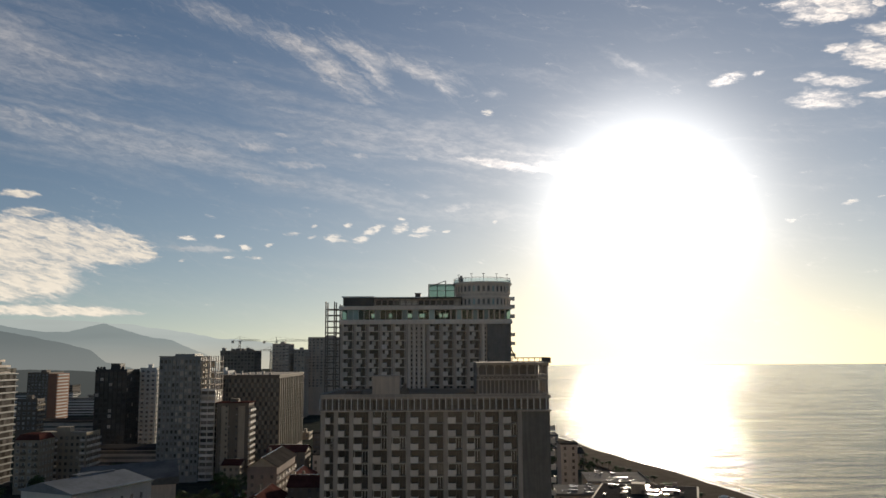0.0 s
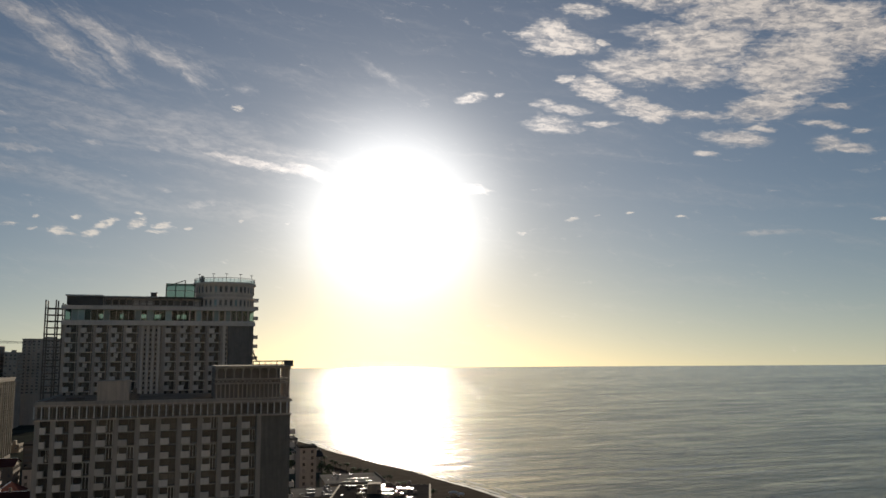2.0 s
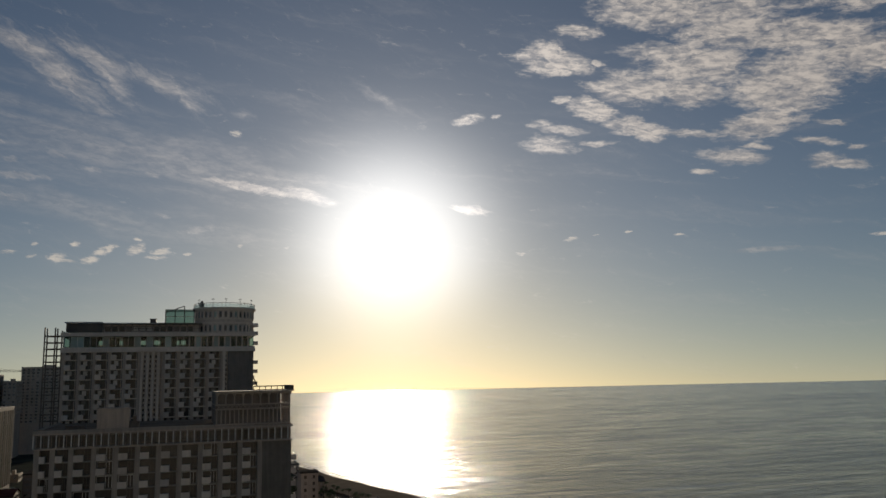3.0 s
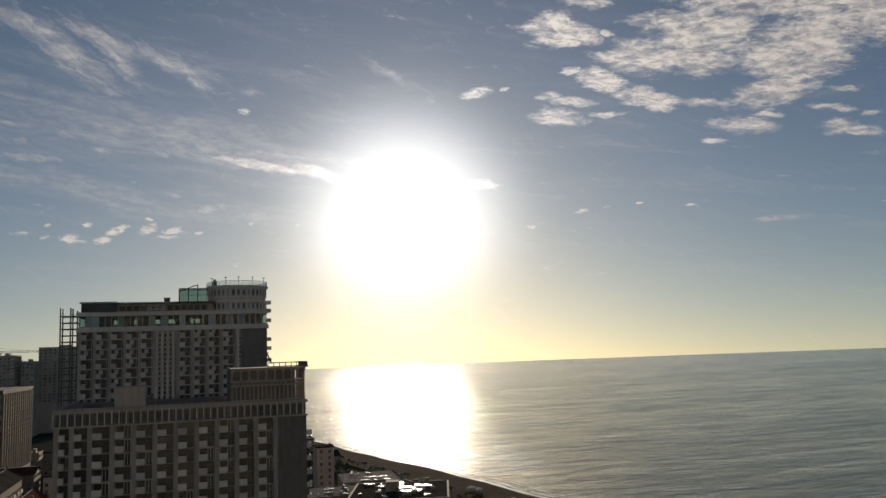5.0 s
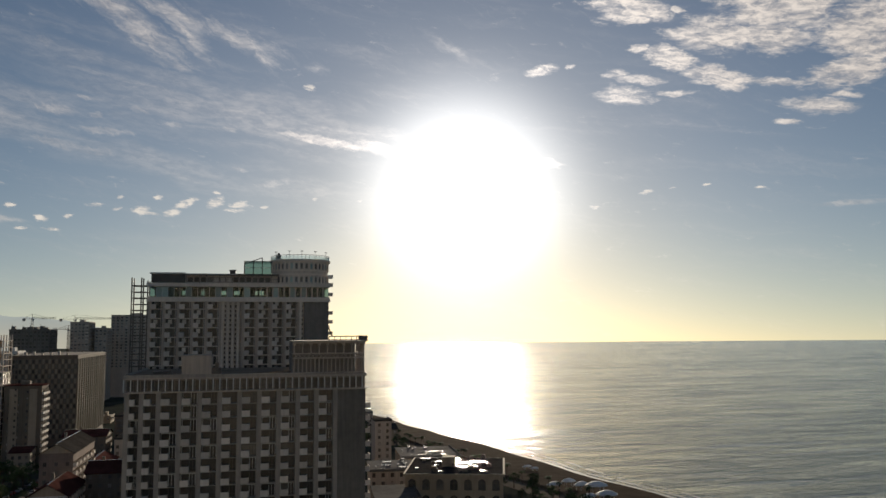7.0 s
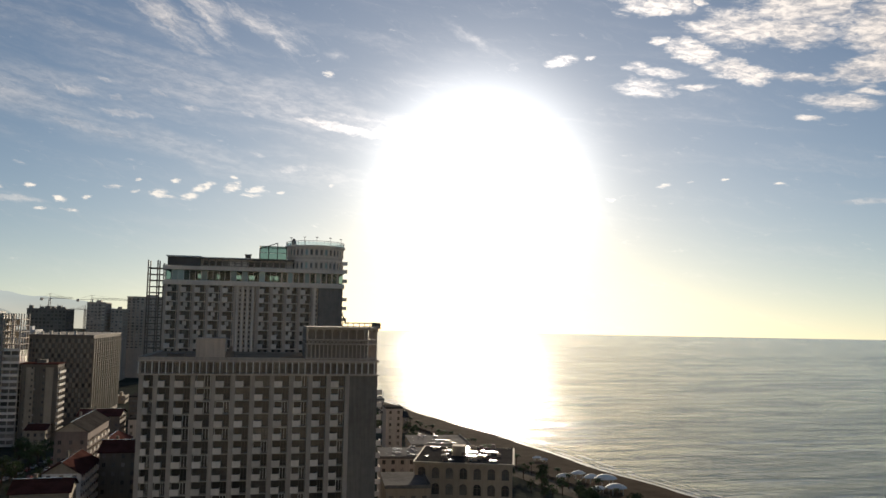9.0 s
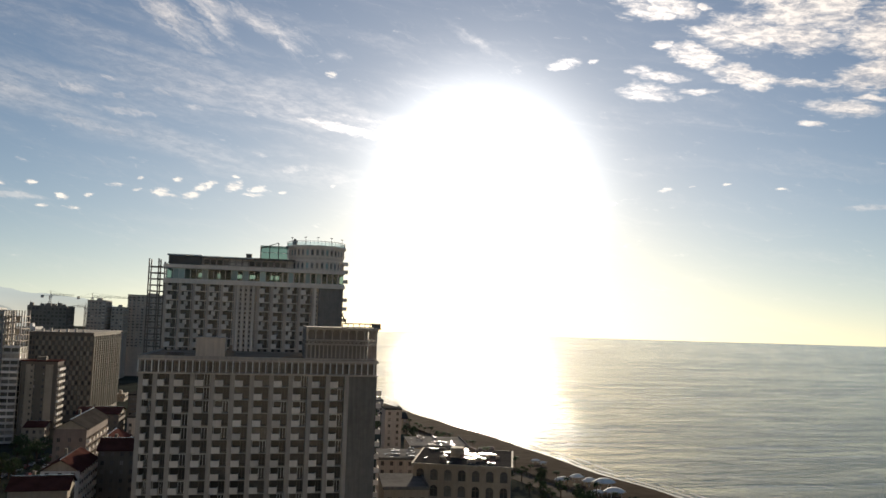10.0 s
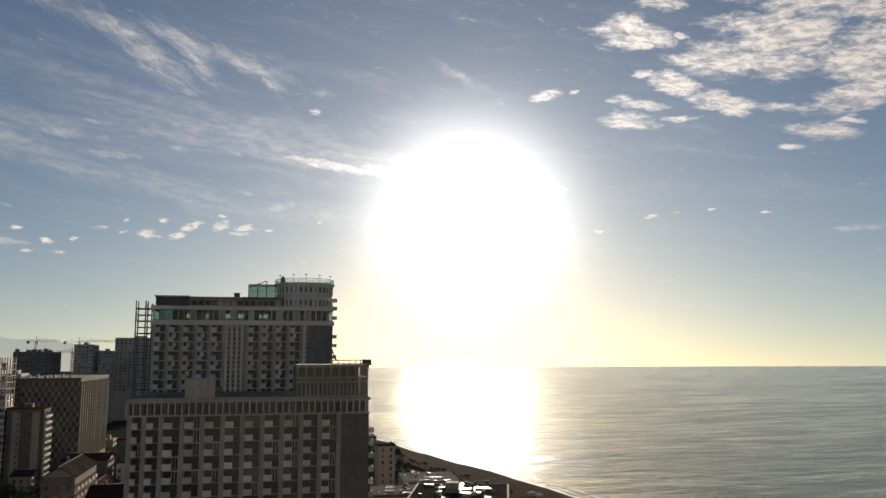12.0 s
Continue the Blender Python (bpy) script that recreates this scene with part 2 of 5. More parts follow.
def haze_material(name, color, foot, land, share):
    """Far hills with haze painted on as emission that changes towards the foot."""
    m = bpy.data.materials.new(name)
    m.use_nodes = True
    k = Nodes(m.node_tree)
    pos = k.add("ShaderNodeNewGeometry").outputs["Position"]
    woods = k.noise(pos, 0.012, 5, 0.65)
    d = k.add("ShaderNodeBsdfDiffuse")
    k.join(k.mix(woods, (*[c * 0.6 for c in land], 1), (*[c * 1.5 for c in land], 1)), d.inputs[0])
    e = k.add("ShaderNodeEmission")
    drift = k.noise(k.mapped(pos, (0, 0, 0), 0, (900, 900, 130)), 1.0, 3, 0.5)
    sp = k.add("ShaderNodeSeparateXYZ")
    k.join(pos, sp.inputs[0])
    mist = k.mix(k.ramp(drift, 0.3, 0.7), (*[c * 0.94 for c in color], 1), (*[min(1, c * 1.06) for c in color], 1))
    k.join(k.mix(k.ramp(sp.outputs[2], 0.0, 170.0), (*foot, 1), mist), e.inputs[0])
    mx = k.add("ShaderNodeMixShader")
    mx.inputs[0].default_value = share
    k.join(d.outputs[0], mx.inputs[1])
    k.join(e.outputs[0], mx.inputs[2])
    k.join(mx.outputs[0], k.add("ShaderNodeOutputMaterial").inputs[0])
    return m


def water_material():
    m = bpy.data.materials.new("sea_water")
    m.use_nodes = True
    k = Nodes(m.node_tree)
    pos = k.add("ShaderNodeNewGeometry").outputs["Position"]
    b = k.add("ShaderNodeBsdfPrincipled")
    patch = k.noise(k.mapped(pos, (0, 0, 0), 12, (700, 160, 1)), 1.0, 4, 0.6, 0.4)
    k.join(k.mix(patch, (0.050, 0.072, 0.062, 1), (0.078, 0.102, 0.088, 1)), b.inputs["Base Color"])
    gust = k.noise(k.mapped(pos, (0, 0, 0), 4, (90, 16, 1)), 1.0, 5, 0.65, 0.6)
    k.join(k.math("ADD", k.ramp(patch, 0.3, 0.7, 0.0, 0.04), k.ramp(gust, 0.36, 0.66, 0.05, 0.15)), b.inputs["Roughness"])
    b.inputs["IOR"].default_value = 1.33
    swell = k.noise(k.mapped(pos, (0, 0, 0), -24, (70, 11, 1)), 1.0, 3, 0.5, 0.5)
    chop = k.noise(k.mapped(pos, (0, 0, 0), -15, (4.2, 1.7, 1)), 1.0, 5, 0.66, 0.3)
    sea = k.noise(k.mapped(pos, (0, 0, 0), -18, (17, 5.0, 1)), 1.0, 3, 0.55, 0.4)
    calm = k.noise(k.mapped(pos, (40, 0, 0), 6, (75, 8, 1)), 1.0, 5, 0.68, 0.6)
    rough_sea = k.math("MULTIPLY", k.math("ADD", k.math("MULTIPLY", sea, 0.5), k.math("MULTIPLY", chop, 0.6)), k.ramp(calm, 0.38, 0.64, 0.25, 1.0))
    height = k.math("ADD", k.math("MULTIPLY", swell, 1.1), rough_sea)
    bp = k.add("ShaderNodeBump")
    bp.inputs["Strength"].default_value = 1.0
    bp.inputs["Distance"].default_value = 1.0
    k.join(height, bp.inputs["Height"])
    k.join(bp.outputs[0], b.inputs["Normal"])
    k.join(b.outputs[0], k.add("ShaderNodeOutputMaterial").inputs[0])
    return m


CONCRETE = material("concrete", (0.56, 0.485, 0.415), 0.85, 0.22, 2.0, streak=0.4, bump=0.2, spec=0.15)
STUCCO_GREY = material("grey_stucco", (0.47, 0.40, 0.34), 0.85, 0.2, 2.0, streak=0.45, bump=0.15, spec=0.15)
# darker tone kept for walls set back behind posts and columns
RECESS_DARK = material("recess_dark_render", (0.27, 0.232, 0.20), 0.8, 0.25, 3.0, streak=0.3, spec=0.15)
WHITE_PANEL = material("white_panel", (0.70, 0.635, 0.57), 0.6, 0.12, 1.5, each=0.22, streak=0.3, spec=0.2)
PALE_METAL = material("pale_metal", (0.62, 0.61, 0.58), 0.45, 0.12, 1.0)
DARK_METAL = material("dark_metal", (0.10, 0.09, 0.082), 0.5, 0.3, 0.8)
STEEL = material("rusty_steel", (0.16, 0.13, 0.11), 0.6, 0.35, 0.7)
BROWN = material("brown_render", (0.185, 0.150, 0.120), 0.85, 0.2, 2.5, streak=0.4)
TAN = material("tan_render", (0.37, 0.305, 0.23), 0.85, 0.15, 2.5, streak=0.4)
ORANGE = material("orange_render", (0.31, 0.155, 0.10), 0.85, 0.15, 2.5, streak=0.3)
WHITE = material("white_render", (0.62, 0.60, 0.57), 0.8, 0.12, 2.5, streak=0.4)
BLUE_GREY = material("blue_grey_panel", (0.275, 0.265, 0.25), 0.6, 0.15, 2.5, each=0.1, streak=0.3)
RED_ROOF = material("red_roof_tiles", (0.080, 0.034, 0.029), 0.85, 0.3, 0.8, each=0.15, bump=0.4, spec=0.05)
ROOF_FELT = material("roof_felt", (0.055, 0.05, 0.047), 0.95, 0.35, 2.0, bump=0.3, spec=0.02)
WHITE_ROOF = material("white_roof_sheet", (0.23, 0.24, 0.25), 0.8, 0.2, 2.0, spec=0.05)
SHINY = material("galvanised_sheet", (0.70, 0.70, 0.70), 0.22, 0.15, 1.0, metal=0.9)
CANVAS = material("white_canvas", (0.78, 0.77, 0.74), 0.7, 0.1, 1.0)
ASPHALT = material("city_ground", (0.055, 0.055, 0.052), 0.95, 0.5, 9.0, second=(0.06, 0.065, 0.05), spec=0.02)
PAVING = material("promenade_paving", (0.17, 0.145, 0.115), 0.9, 0.25, 2.0, spec=0.05)
SHINGLE = material("beach_shingle", (0.085, 0.064, 0.047), 0.9, 0.25, 1.5, bump=0.6, spec=0.08)
FOAM = material("sea_foam", (0.52, 0.50, 0.46), 0.7, 0.1, 0.6)
BARK = material("bark", (0.10, 0.07, 0.05), 0.9, 0.3, 0.4)
LEAF = material("leaves", (0.045, 0.06, 0.028), 0.85, 0.4, 0.9, each=0.25, second=(0.07, 0.10, 0.04))
GLASS_GREEN = material("green_glass", (0.29, 0.37, 0.35), 0.08, 0.2, 3.0, each=0.35)
PANE = material("window_glass", (0.13, 0.116, 0.104), 0.12, 0.4, 2.0, each=0.6)
CURTAIN_PANE = material("curtained_glass", (0.32, 0.28, 0.245), 0.2, 0.4, 1.0, each=0.6)
PALE_STONE = material("pale_stone", (0.70, 0.62, 0.54), 0.8, 0.15, 2.0, streak=0.35, bump=0.15, spec=0.15)
ROOF_GREY = material("grey_roof_sheet", (0.16, 0.15, 0.14), 0.8, 0.3, 2.0, spec=0.08)
FRONT_STONE = material("brown_grey_render", (0.36, 0.32, 0.28), 0.85, 0.2, 2.0, each=0.06, streak=0.45, bump=0.15, spec=0.12)
BOX_PANEL = material("grey_white_panel", (0.60, 0.55, 0.495), 0.7, 0.12, 1.5, each=0.2, streak=0.35, spec=0.15)
BLACK_GLASS = material("black_glass", (0.07, 0.064, 0.059), 0.15, 0.3, 2.0, each=0.4)
HAZY_GREY = material("grey_raw_concrete", (0.21, 0.188, 0.168), 0.85, 0.25, 3.0, streak=0.3, spec=0.12)
DARK_PANEL_RECESS = material("dark_grey_panel_and_recess", (0.185, 0.168, 0.150), 0.8, 0.25, 3.0, streak=0.35, spec=0.12)
NEAR_BLACK = material("black_cladding", (0.065, 0.062, 0.06), 0.6, 0.25, 3.0, streak=0.2, spec=0.15)
PINKISH = material("faded_pink_render", (0.215, 0.165, 0.145), 0.85, 0.2, 2.5, streak=0.4, spec=0.12)
SAND_WALL = material("sand_render", (0.62, 0.55, 0.46), 0.85, 0.12, 2.5, streak=0.3, spec=0.12)
DULL_PANEL = material("dull_sand_panel", (0.30, 0.262, 0.205), 0.8, 0.18, 2.0, each=0.15, streak=0.3, spec=0.12)
ROOF_DECK = material("grey_roof_deck", (0.26, 0.20, 0.145), 0.95, 0.3, 2.0, bump=0.3, spec=0.02)
SEA = water_material()


# ---- geometry helpers ----
class Geo:
    """Collects faces for one mesh."""

    def __init__(self):
        self.v, self.f, self.m, self.slot = [], [], [], 0

    def face(self, pts):
        i = len(self.v)
        self.v += [tuple(p) for p in pts]
        self.f.append(tuple(range(i, i + len(pts))))
        self.m.append(self.slot)
        return self

    def box(self, x0, x1, y0, y1, z0, z1):
        i = len(self.v)
        self.v += [(x0, y0, z0), (x1, y0, z0), (x1, y1, z0), (x0, y1, z0), (x0, y0, z1), (x1, y0, z1), (x1, y1, z1), (x0, y1, z1)]
        self.f += [tuple(i + k for k in q) for q in ((3, 2, 1, 0), (4, 5, 6, 7), (0, 1, 5, 4), (1, 2, 6, 5), (2, 3, 7, 6), (3, 0, 4, 7))]
        self.m += [self.slot] * 6
        return self

    def tube(self, rings, sides=12, closed=True, arc=(0, 360)):
        """rings: (x, y, z, rx, ry)."""
        full = arc == (0, 360)
        count = sides if full else sides + 1
        i = len(self.v)
        for x, y, z, rx, ry in rings:
            for s in range(count):
                a = radians(arc[0] + (arc[1] - arc[0]) * s / sides)
                self.v.append((x + rx * math.cos(a), y + ry * math.sin(a), z))
        for r in range(len(rings) - 1):
            for s in range(sides):
                t = (s + 1) % count
                self.f.append((i + r * count + s, i + r * count + t, i + (r + 1) * count + t, i + (r + 1) * count + s))
                self.m.append(self.slot)
        if closed:
            self.f.append(tuple(i + s for s in reversed(range(count))))
            self.f.append(tuple(i + (len(rings) - 1) * count + s for s in range(count)))
            self.m += [self.slot] * 2
        return self

    def beam(self, a, b, w):
        """A square bar from a to b."""
        a, b = Vector(a), Vector(b)
        d = (b - a).normalized()
        u = d.cross(Vector((0, 0, 1)) if abs(d.z) < 0.9 else Vector((1, 0, 0))).normalized() * w / 2
        v = d.cross(u).normalized() * w / 2
        i = len(self.v)
        for p in (a, b):
            self.v += [tuple(p + s * u + t * v) for s, t in ((-1, -1), (1, -1), (1, 1), (-1, 1))]
        self.f += [tuple(i + k for k in q) for q in ((0, 1, 2, 3), (7, 6, 5, 4), (0, 4, 5, 1), (1, 5, 6, 2), (2, 6, 7, 3), (3, 7, 4, 0))]
        self.m += [self.slot] * 6
        return self

    def mesh(self, name, *mats):
        me = bpy.data.meshes.new(name)
        me.from_pydata(self.v, [], self.f)
        for m in mats:
            me.materials.append(m)
        if len(mats) > 1:
            me.polygons.foreach_set("material_index", self.m)
        me.update()
        return me


def part(name, geo, mat, parent, label="", at=None, turn=0.0):
    me = geo if isinstance(geo, bpy.types.Mesh) else geo.mesh(name, *(mat if isinstance(mat, tuple) else (mat,)))
    ob = new(name, me)
    ob.parent = parent
    if at:
        ob.location = at
    if turn:
        ob.rotation_euler = (0, 0, radians(turn))
    return tagged(ob, label) if label else ob


def thing(name, at, label, category, group="", kind="", turn=0.0):
    ob = new(name)
    ob.location, ob.rotation_euler = at, (0, 0, radians(turn))
    return tagged(ob, label, category, group, kind)


def single(name, geo, mat, label, category, kind="", group="", at=(0, 0, 0), turn=0.0):
    ob = new(name, geo.mesh(name, *(mat if isinstance(mat, tuple) else (mat,))))
    ob.location, ob.rotation_euler = at, (0, 0, radians(turn))
    return tagged(ob, label, category, group, kind)


def spot(azimuth, distance):
    return distance * math.tan(radians(azimuth)), distance


# ---- ground, beach, sea and hills ----
def coast(y):
    """The waterline's x at y."""
    bend = 1.6 * math.sin(y * 0.031) + 0.8 * math.sin(y * 0.083)
    return 163 - 0.193 * (y - 298) + max(0, 298 - y) * 0.15 + (bend if 200 < y < 900 else 0)


def shore():
    ys = [-900, -300, 0, 150] + [220 + 12 * i for i in range(60)] + [1000, 1200, 1500, 1900, 2500, 3200, 4100, 4960]
    land, beach, foam = Geo(), Geo(), Geo()
    for a, b in zip(ys, ys[1:]):
        xa, xb = coast(a), coast(b)
        land.face([(-4900, a, 0), (xa - 40, a, 0), (xb - 40, b, 0), (-4900, b, 0)])
        prof = [(-40, 0.0), (-39.6, -0.35), (-22, -0.6), (-7, -1.1), (0, -1.62), (9, -3.0)]
        for (d0, z0), (d1, z1) in zip(prof, prof[1:]):
            beach.face([(xa + d0, a, z0), (xa + d1, a, z1), (xb + d1, b, z1), (xb + d0, b, z0)])
    # broken foam along the waterline
    for y in range(230, 900, 3):
        for row, wide in ((0.0, 1.0), (4.5, 0.45), (10, 0.3)):
            w = wide * (0.4 + 1.6 * abs(noise.noise(Vector((y * 0.045, row, 3)))) ** 0.8) * 1.6
            if w < 0.5 * wide + 0.15:
                continue
            dx = 1.2 * noise.noise(Vector((y * 0.03, row * 3, 7)))
            c0, c1 = coast(y) + 0.4 + row + dx, coast(y + 3) + 0.4 + row + 1.2 * noise.noise(Vector(((y + 3) * 0.03, row * 3, 7)))
            foam.face([(c0 - w, y, -1.56 + row * 0.002), (c0 + w, y, -1.56 + row * 0.002), (c1 + w, y + 3, -1.56 + row * 0.002), (c1 - w, y + 3, -1.56 + row * 0.002)])
    single("ground", land, ASPHALT, "dark city ground between the buildings", "ground", "structure")
    single("beach", beach, SHINGLE, "brown shingle beach along the sea", "beach", "structure")
    single("surf", foam, FOAM, "broken white foam along the waterline", "surf", "stuff")
    sea = Geo().face([(-4950, -1500, -1.6), (4950, -1500, -1.6), (4950, 4990, -1.6), (-4950, 4990, -1.6)])
    single("water", sea, SEA, "calm grey-green sea with small waves and sun glitter", "sea", "structure")


def ridge(name, dist, keys, rough, mat, label, seed, deep=700):
    """Hills from a few (azimuth, elevation) crests, with slopes falling towards the town."""
    g = Geo()
    az0, az1 = keys[0][0], keys[-1][0]
    cols, steps = 150, 7
    for i in range(cols + 1):
        a = az0 + (az1 - az0) * i / cols
        e = np.interp(a, [k[0] for k in keys], [k[1] for k in keys])
        e += rough * (noise.fractal(Vector((a * 0.55, seed, 0)), 0.9, 2.2, 5))
        top = 65 + dist / math.cos(radians(a)) * math.tan(radians(e))
        for s in range(steps):
            u = s / (steps - 1)
            d = dist - deep * (1 - u) ** 1.1
            z = -2 + (top + 2) * u ** 0.8 * (1 + 0.10 * (1 - u) * noise.noise(Vector((a * 1.5, u * 4, seed))))
            g.v.append((d * math.tan(radians(a)), d, max(-2, z)))
    for i in range(cols):
        for s in range(steps - 1):
            p = i * steps + s
            g.f.append((p, p + steps, p + steps + 1, p + 1))
            g.m.append(0)
    ob = single(name, g, mat, label, "hills", "structure")
    ob.data.shade_smooth()


shore()
# the ridges glow in their haze colours; the air itself is clear
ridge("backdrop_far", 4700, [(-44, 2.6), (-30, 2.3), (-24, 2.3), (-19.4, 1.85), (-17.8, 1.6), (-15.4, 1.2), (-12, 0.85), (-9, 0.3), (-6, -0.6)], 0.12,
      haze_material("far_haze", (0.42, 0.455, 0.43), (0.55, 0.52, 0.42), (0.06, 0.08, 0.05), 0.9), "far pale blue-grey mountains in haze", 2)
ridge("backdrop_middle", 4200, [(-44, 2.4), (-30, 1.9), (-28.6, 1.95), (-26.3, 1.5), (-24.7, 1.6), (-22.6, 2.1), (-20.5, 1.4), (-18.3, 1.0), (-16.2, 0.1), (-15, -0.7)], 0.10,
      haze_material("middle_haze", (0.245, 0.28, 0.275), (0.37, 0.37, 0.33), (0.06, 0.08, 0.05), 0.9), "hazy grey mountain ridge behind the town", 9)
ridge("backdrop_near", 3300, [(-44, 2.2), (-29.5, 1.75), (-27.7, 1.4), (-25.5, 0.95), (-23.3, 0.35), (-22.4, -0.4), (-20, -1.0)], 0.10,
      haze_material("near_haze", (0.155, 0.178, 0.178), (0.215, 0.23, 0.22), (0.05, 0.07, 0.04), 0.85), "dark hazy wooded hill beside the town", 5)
# low bank added to lay glowing haze colour over the far ground
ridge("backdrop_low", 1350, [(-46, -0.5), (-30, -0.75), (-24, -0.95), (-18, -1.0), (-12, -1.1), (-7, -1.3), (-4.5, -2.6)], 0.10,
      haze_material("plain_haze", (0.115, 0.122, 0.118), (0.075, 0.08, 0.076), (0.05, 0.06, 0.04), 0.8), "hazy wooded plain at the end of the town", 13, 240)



# ---- pieces of facades ----
def window_mesh(name, w, h, frame_mat, pane_mat, mullions=1, bar=0.12, deep=0.14):
    """A framed window in one piece, its base middle at the origin; it looks towards -y."""
    xs = [-w / 2, -w / 2 + bar]
    for k in range(mullions):
        x = -w / 2 + w * (k + 1) / (mullions + 1)
        xs += [x - bar * 0.35, x + bar * 0.35]
    xs += [w / 2 - bar, w / 2]
    zs = [0, bar, h - bar, h]
    g, index = Geo(), {}

    def at(x, y, z):
        key = (round(x, 4), round(y, 4), round(z, 4))
        if key not in index:
            index[key] = len(g.v)
            g.v.append(key)
        return index[key]

    def quad(slot, *pts):
        g.f.append(tuple(at(*p) for p in pts))
        g.m.append(slot)

    f, q = -deep, -deep * 0.35
    for i, (xa, xb) in enumerate(zip(xs, xs[1:])):
        for j, (za, zb) in enumerate(zip(zs, zs[1:])):
            if i % 2 == 1 and j == 1:
                quad(1, (xa, q, za), (xb, q, za), (xb, q, zb), (xa, q, zb))
                quad(0, (xa, f, za), (xb, f, za), (xb, q, za), (xa, q, za))
                quad(0, (xa, f, zb), (xb, f, zb), (xb, q, zb), (xa, q, zb))
                quad(0, (xa, f, za), (xa, f, zb), (xa, q, zb), (xa, q, za))
                quad(0, (xb, f, za), (xb, f, zb), (xb, q, zb), (xb, q, za))
            else:
                quad(0, (xa, f, za), (xb, f, za), (xb, f, zb), (xa, f, zb))
    for xa, xb in zip(xs, xs[1:]):
        quad(0, (xa, f, 0), (xb, f, 0), (xb, 0, 0), (xa, 0, 0))
        quad(0, (xa, f, h), (xb, f, h), (xb, 0, h), (xa, 0, h))
    for za, zb in zip(zs, zs[1:]):
        for x in (-w / 2, w / 2):
            quad(0, (x, f, za), (x, f, zb), (x, 0, zb), (x, 0, za))
    return g.mesh(name, frame_mat, pane_mat)


class Face:
    """A facade plane: u runs along it, out is away from the wall."""

    def __init__(self, parent, x, y, turn):
        self.parent, self.x, self.y, self.turn = parent, x, y, turn
        a = radians(turn)
        self.u, self.out = (math.cos(a), math.sin(a)), (math.sin(a), -math.cos(a))

    def put(self, name, mesh, u, z, out=0.0, label=""):
        at = (self.x + self.u[0] * u + self.out[0] * out, self.y + self.u[1] * u + self.out[1] * out, z)
        return part(name, mesh, None, self.parent, label, at, self.turn)


def bars(face, width, z0, z1, fh, bay, pier_w, slab_h, mat, deep=0.35, slab_mat=None, phase=0.0):
    """Piers and floor bands standing proud of the wall; gives the middles of the bays and the floors."""
    cols, rows = max(1, round(width / bay)), max(1, round((z1 - z0) / fh))
    bay, fh = width / cols, (z1 - z0) / rows
    pier = Geo().box(-pier_w / 2, pier_w / 2, -deep, 0.0, z0, z1).mesh("pier", mat)
    slab = Geo().box(0, width, -deep * 0.86, 0.0, 0, slab_h).mesh("floor_band", slab_mat or mat)
    if pier_w:
        for c in range(cols + 1):
            face.put("pier", pier, min(max(c * bay, pier_w / 2), width - pier_w / 2), 0)
    if slab_h:
        for r in range(rows + 1):
            face.put("floor_band", slab, 0, z0 + r * fh - slab_h / 2)
    return [bay * (c + 0.5) for c in range(cols)], [z0 + fh * r for r in range(rows)], bay, fh


def tower(name, label, category, az0, az1, top, dist, deep, fh=3.1, bay=3.4, wall=STUCCO_GREY, pier_w=0.7, slab_h=0.7, win=(1.6, 1.7),
          frame_mat=PALE_METAL, side_bay=None, balcony=None, z_from=6.0, group="", roof=True, glass=PANE, drawn_share=0.3):
    """A storeyed block with windows on its street side and on its right flank."""
    x0, x1 = spot(az0, dist)[0], spot(az1, dist + deep)[0]
    w = x1 - x0
    z = 65 + dist / math.cos(radians((az0 + az1) / 2)) * math.tan(radians(top))
    ob = thing(name, (x0, dist, 0), label, category, group)
    part("wall", Geo().box(0, w, 0, deep, 0, z), wall, ob)
    rnd = random.Random(round(dist + x0))
    clear = window_mesh("window", win[0], win[1], frame_mat, glass, 1)
    drawn = window_mesh("window", win[0], win[1], frame_mat, CURTAIN_PANE, 1)
    for turn, fx, fy, width, b in ((0, 0, 0, w, bay), (90, w, 0, deep, side_bay or bay)):
        face = Face(ob, fx, fy, turn)
        us, zs, bw, fh2 = bars(face, width, z_from, z - 0.4, fh, b, pier_w, slab_h, wall)
        box = Geo().box(-bw * 0.42, bw * 0.42, -1.2, -0.36, -0.1, 0.05).box(-bw * 0.42, bw * 0.42, -1.2, -1.1, 0.05, 1.05).box(
            -bw * 0.42, -bw * 0.42 + 0.1, -1.1, -0.36, 0.05, 1.05).box(bw * 0.42 - 0.1, bw * 0.42, -1.1, -0.36, 0.05, 1.05).mesh("balcony", balcony[1]) if balcony else None
        for c, u in enumerate(us):
            for zz in zs:
                face.put("window", drawn if rnd.random() < drawn_share else clear, u, zz + (fh2 - win[1]) * 0.5, 0.02)
                if balcony and balcony[0](c, len(us), turn):
                    face.put("balcony", box, u, zz + 0.1)
    if roof:
        part("parapet", Geo().box(-0.2, w + 0.2, -0.4, deep + 0.2, z, z + 0.25).box(-0.2, w + 0.2, -0.4, -0.1, z + 0.25, z + 0.9).box(
            w - 0.1, w + 0.2, -0.1, deep + 0.2, z + 0.25, z + 0.9), wall, ob)
        part("lift_house", Geo().box(w * 0.35, w * 0.6, deep * 0.4, deep * 0.7, z, z + 3.0), wall, ob)
    return ob, w, z, x0


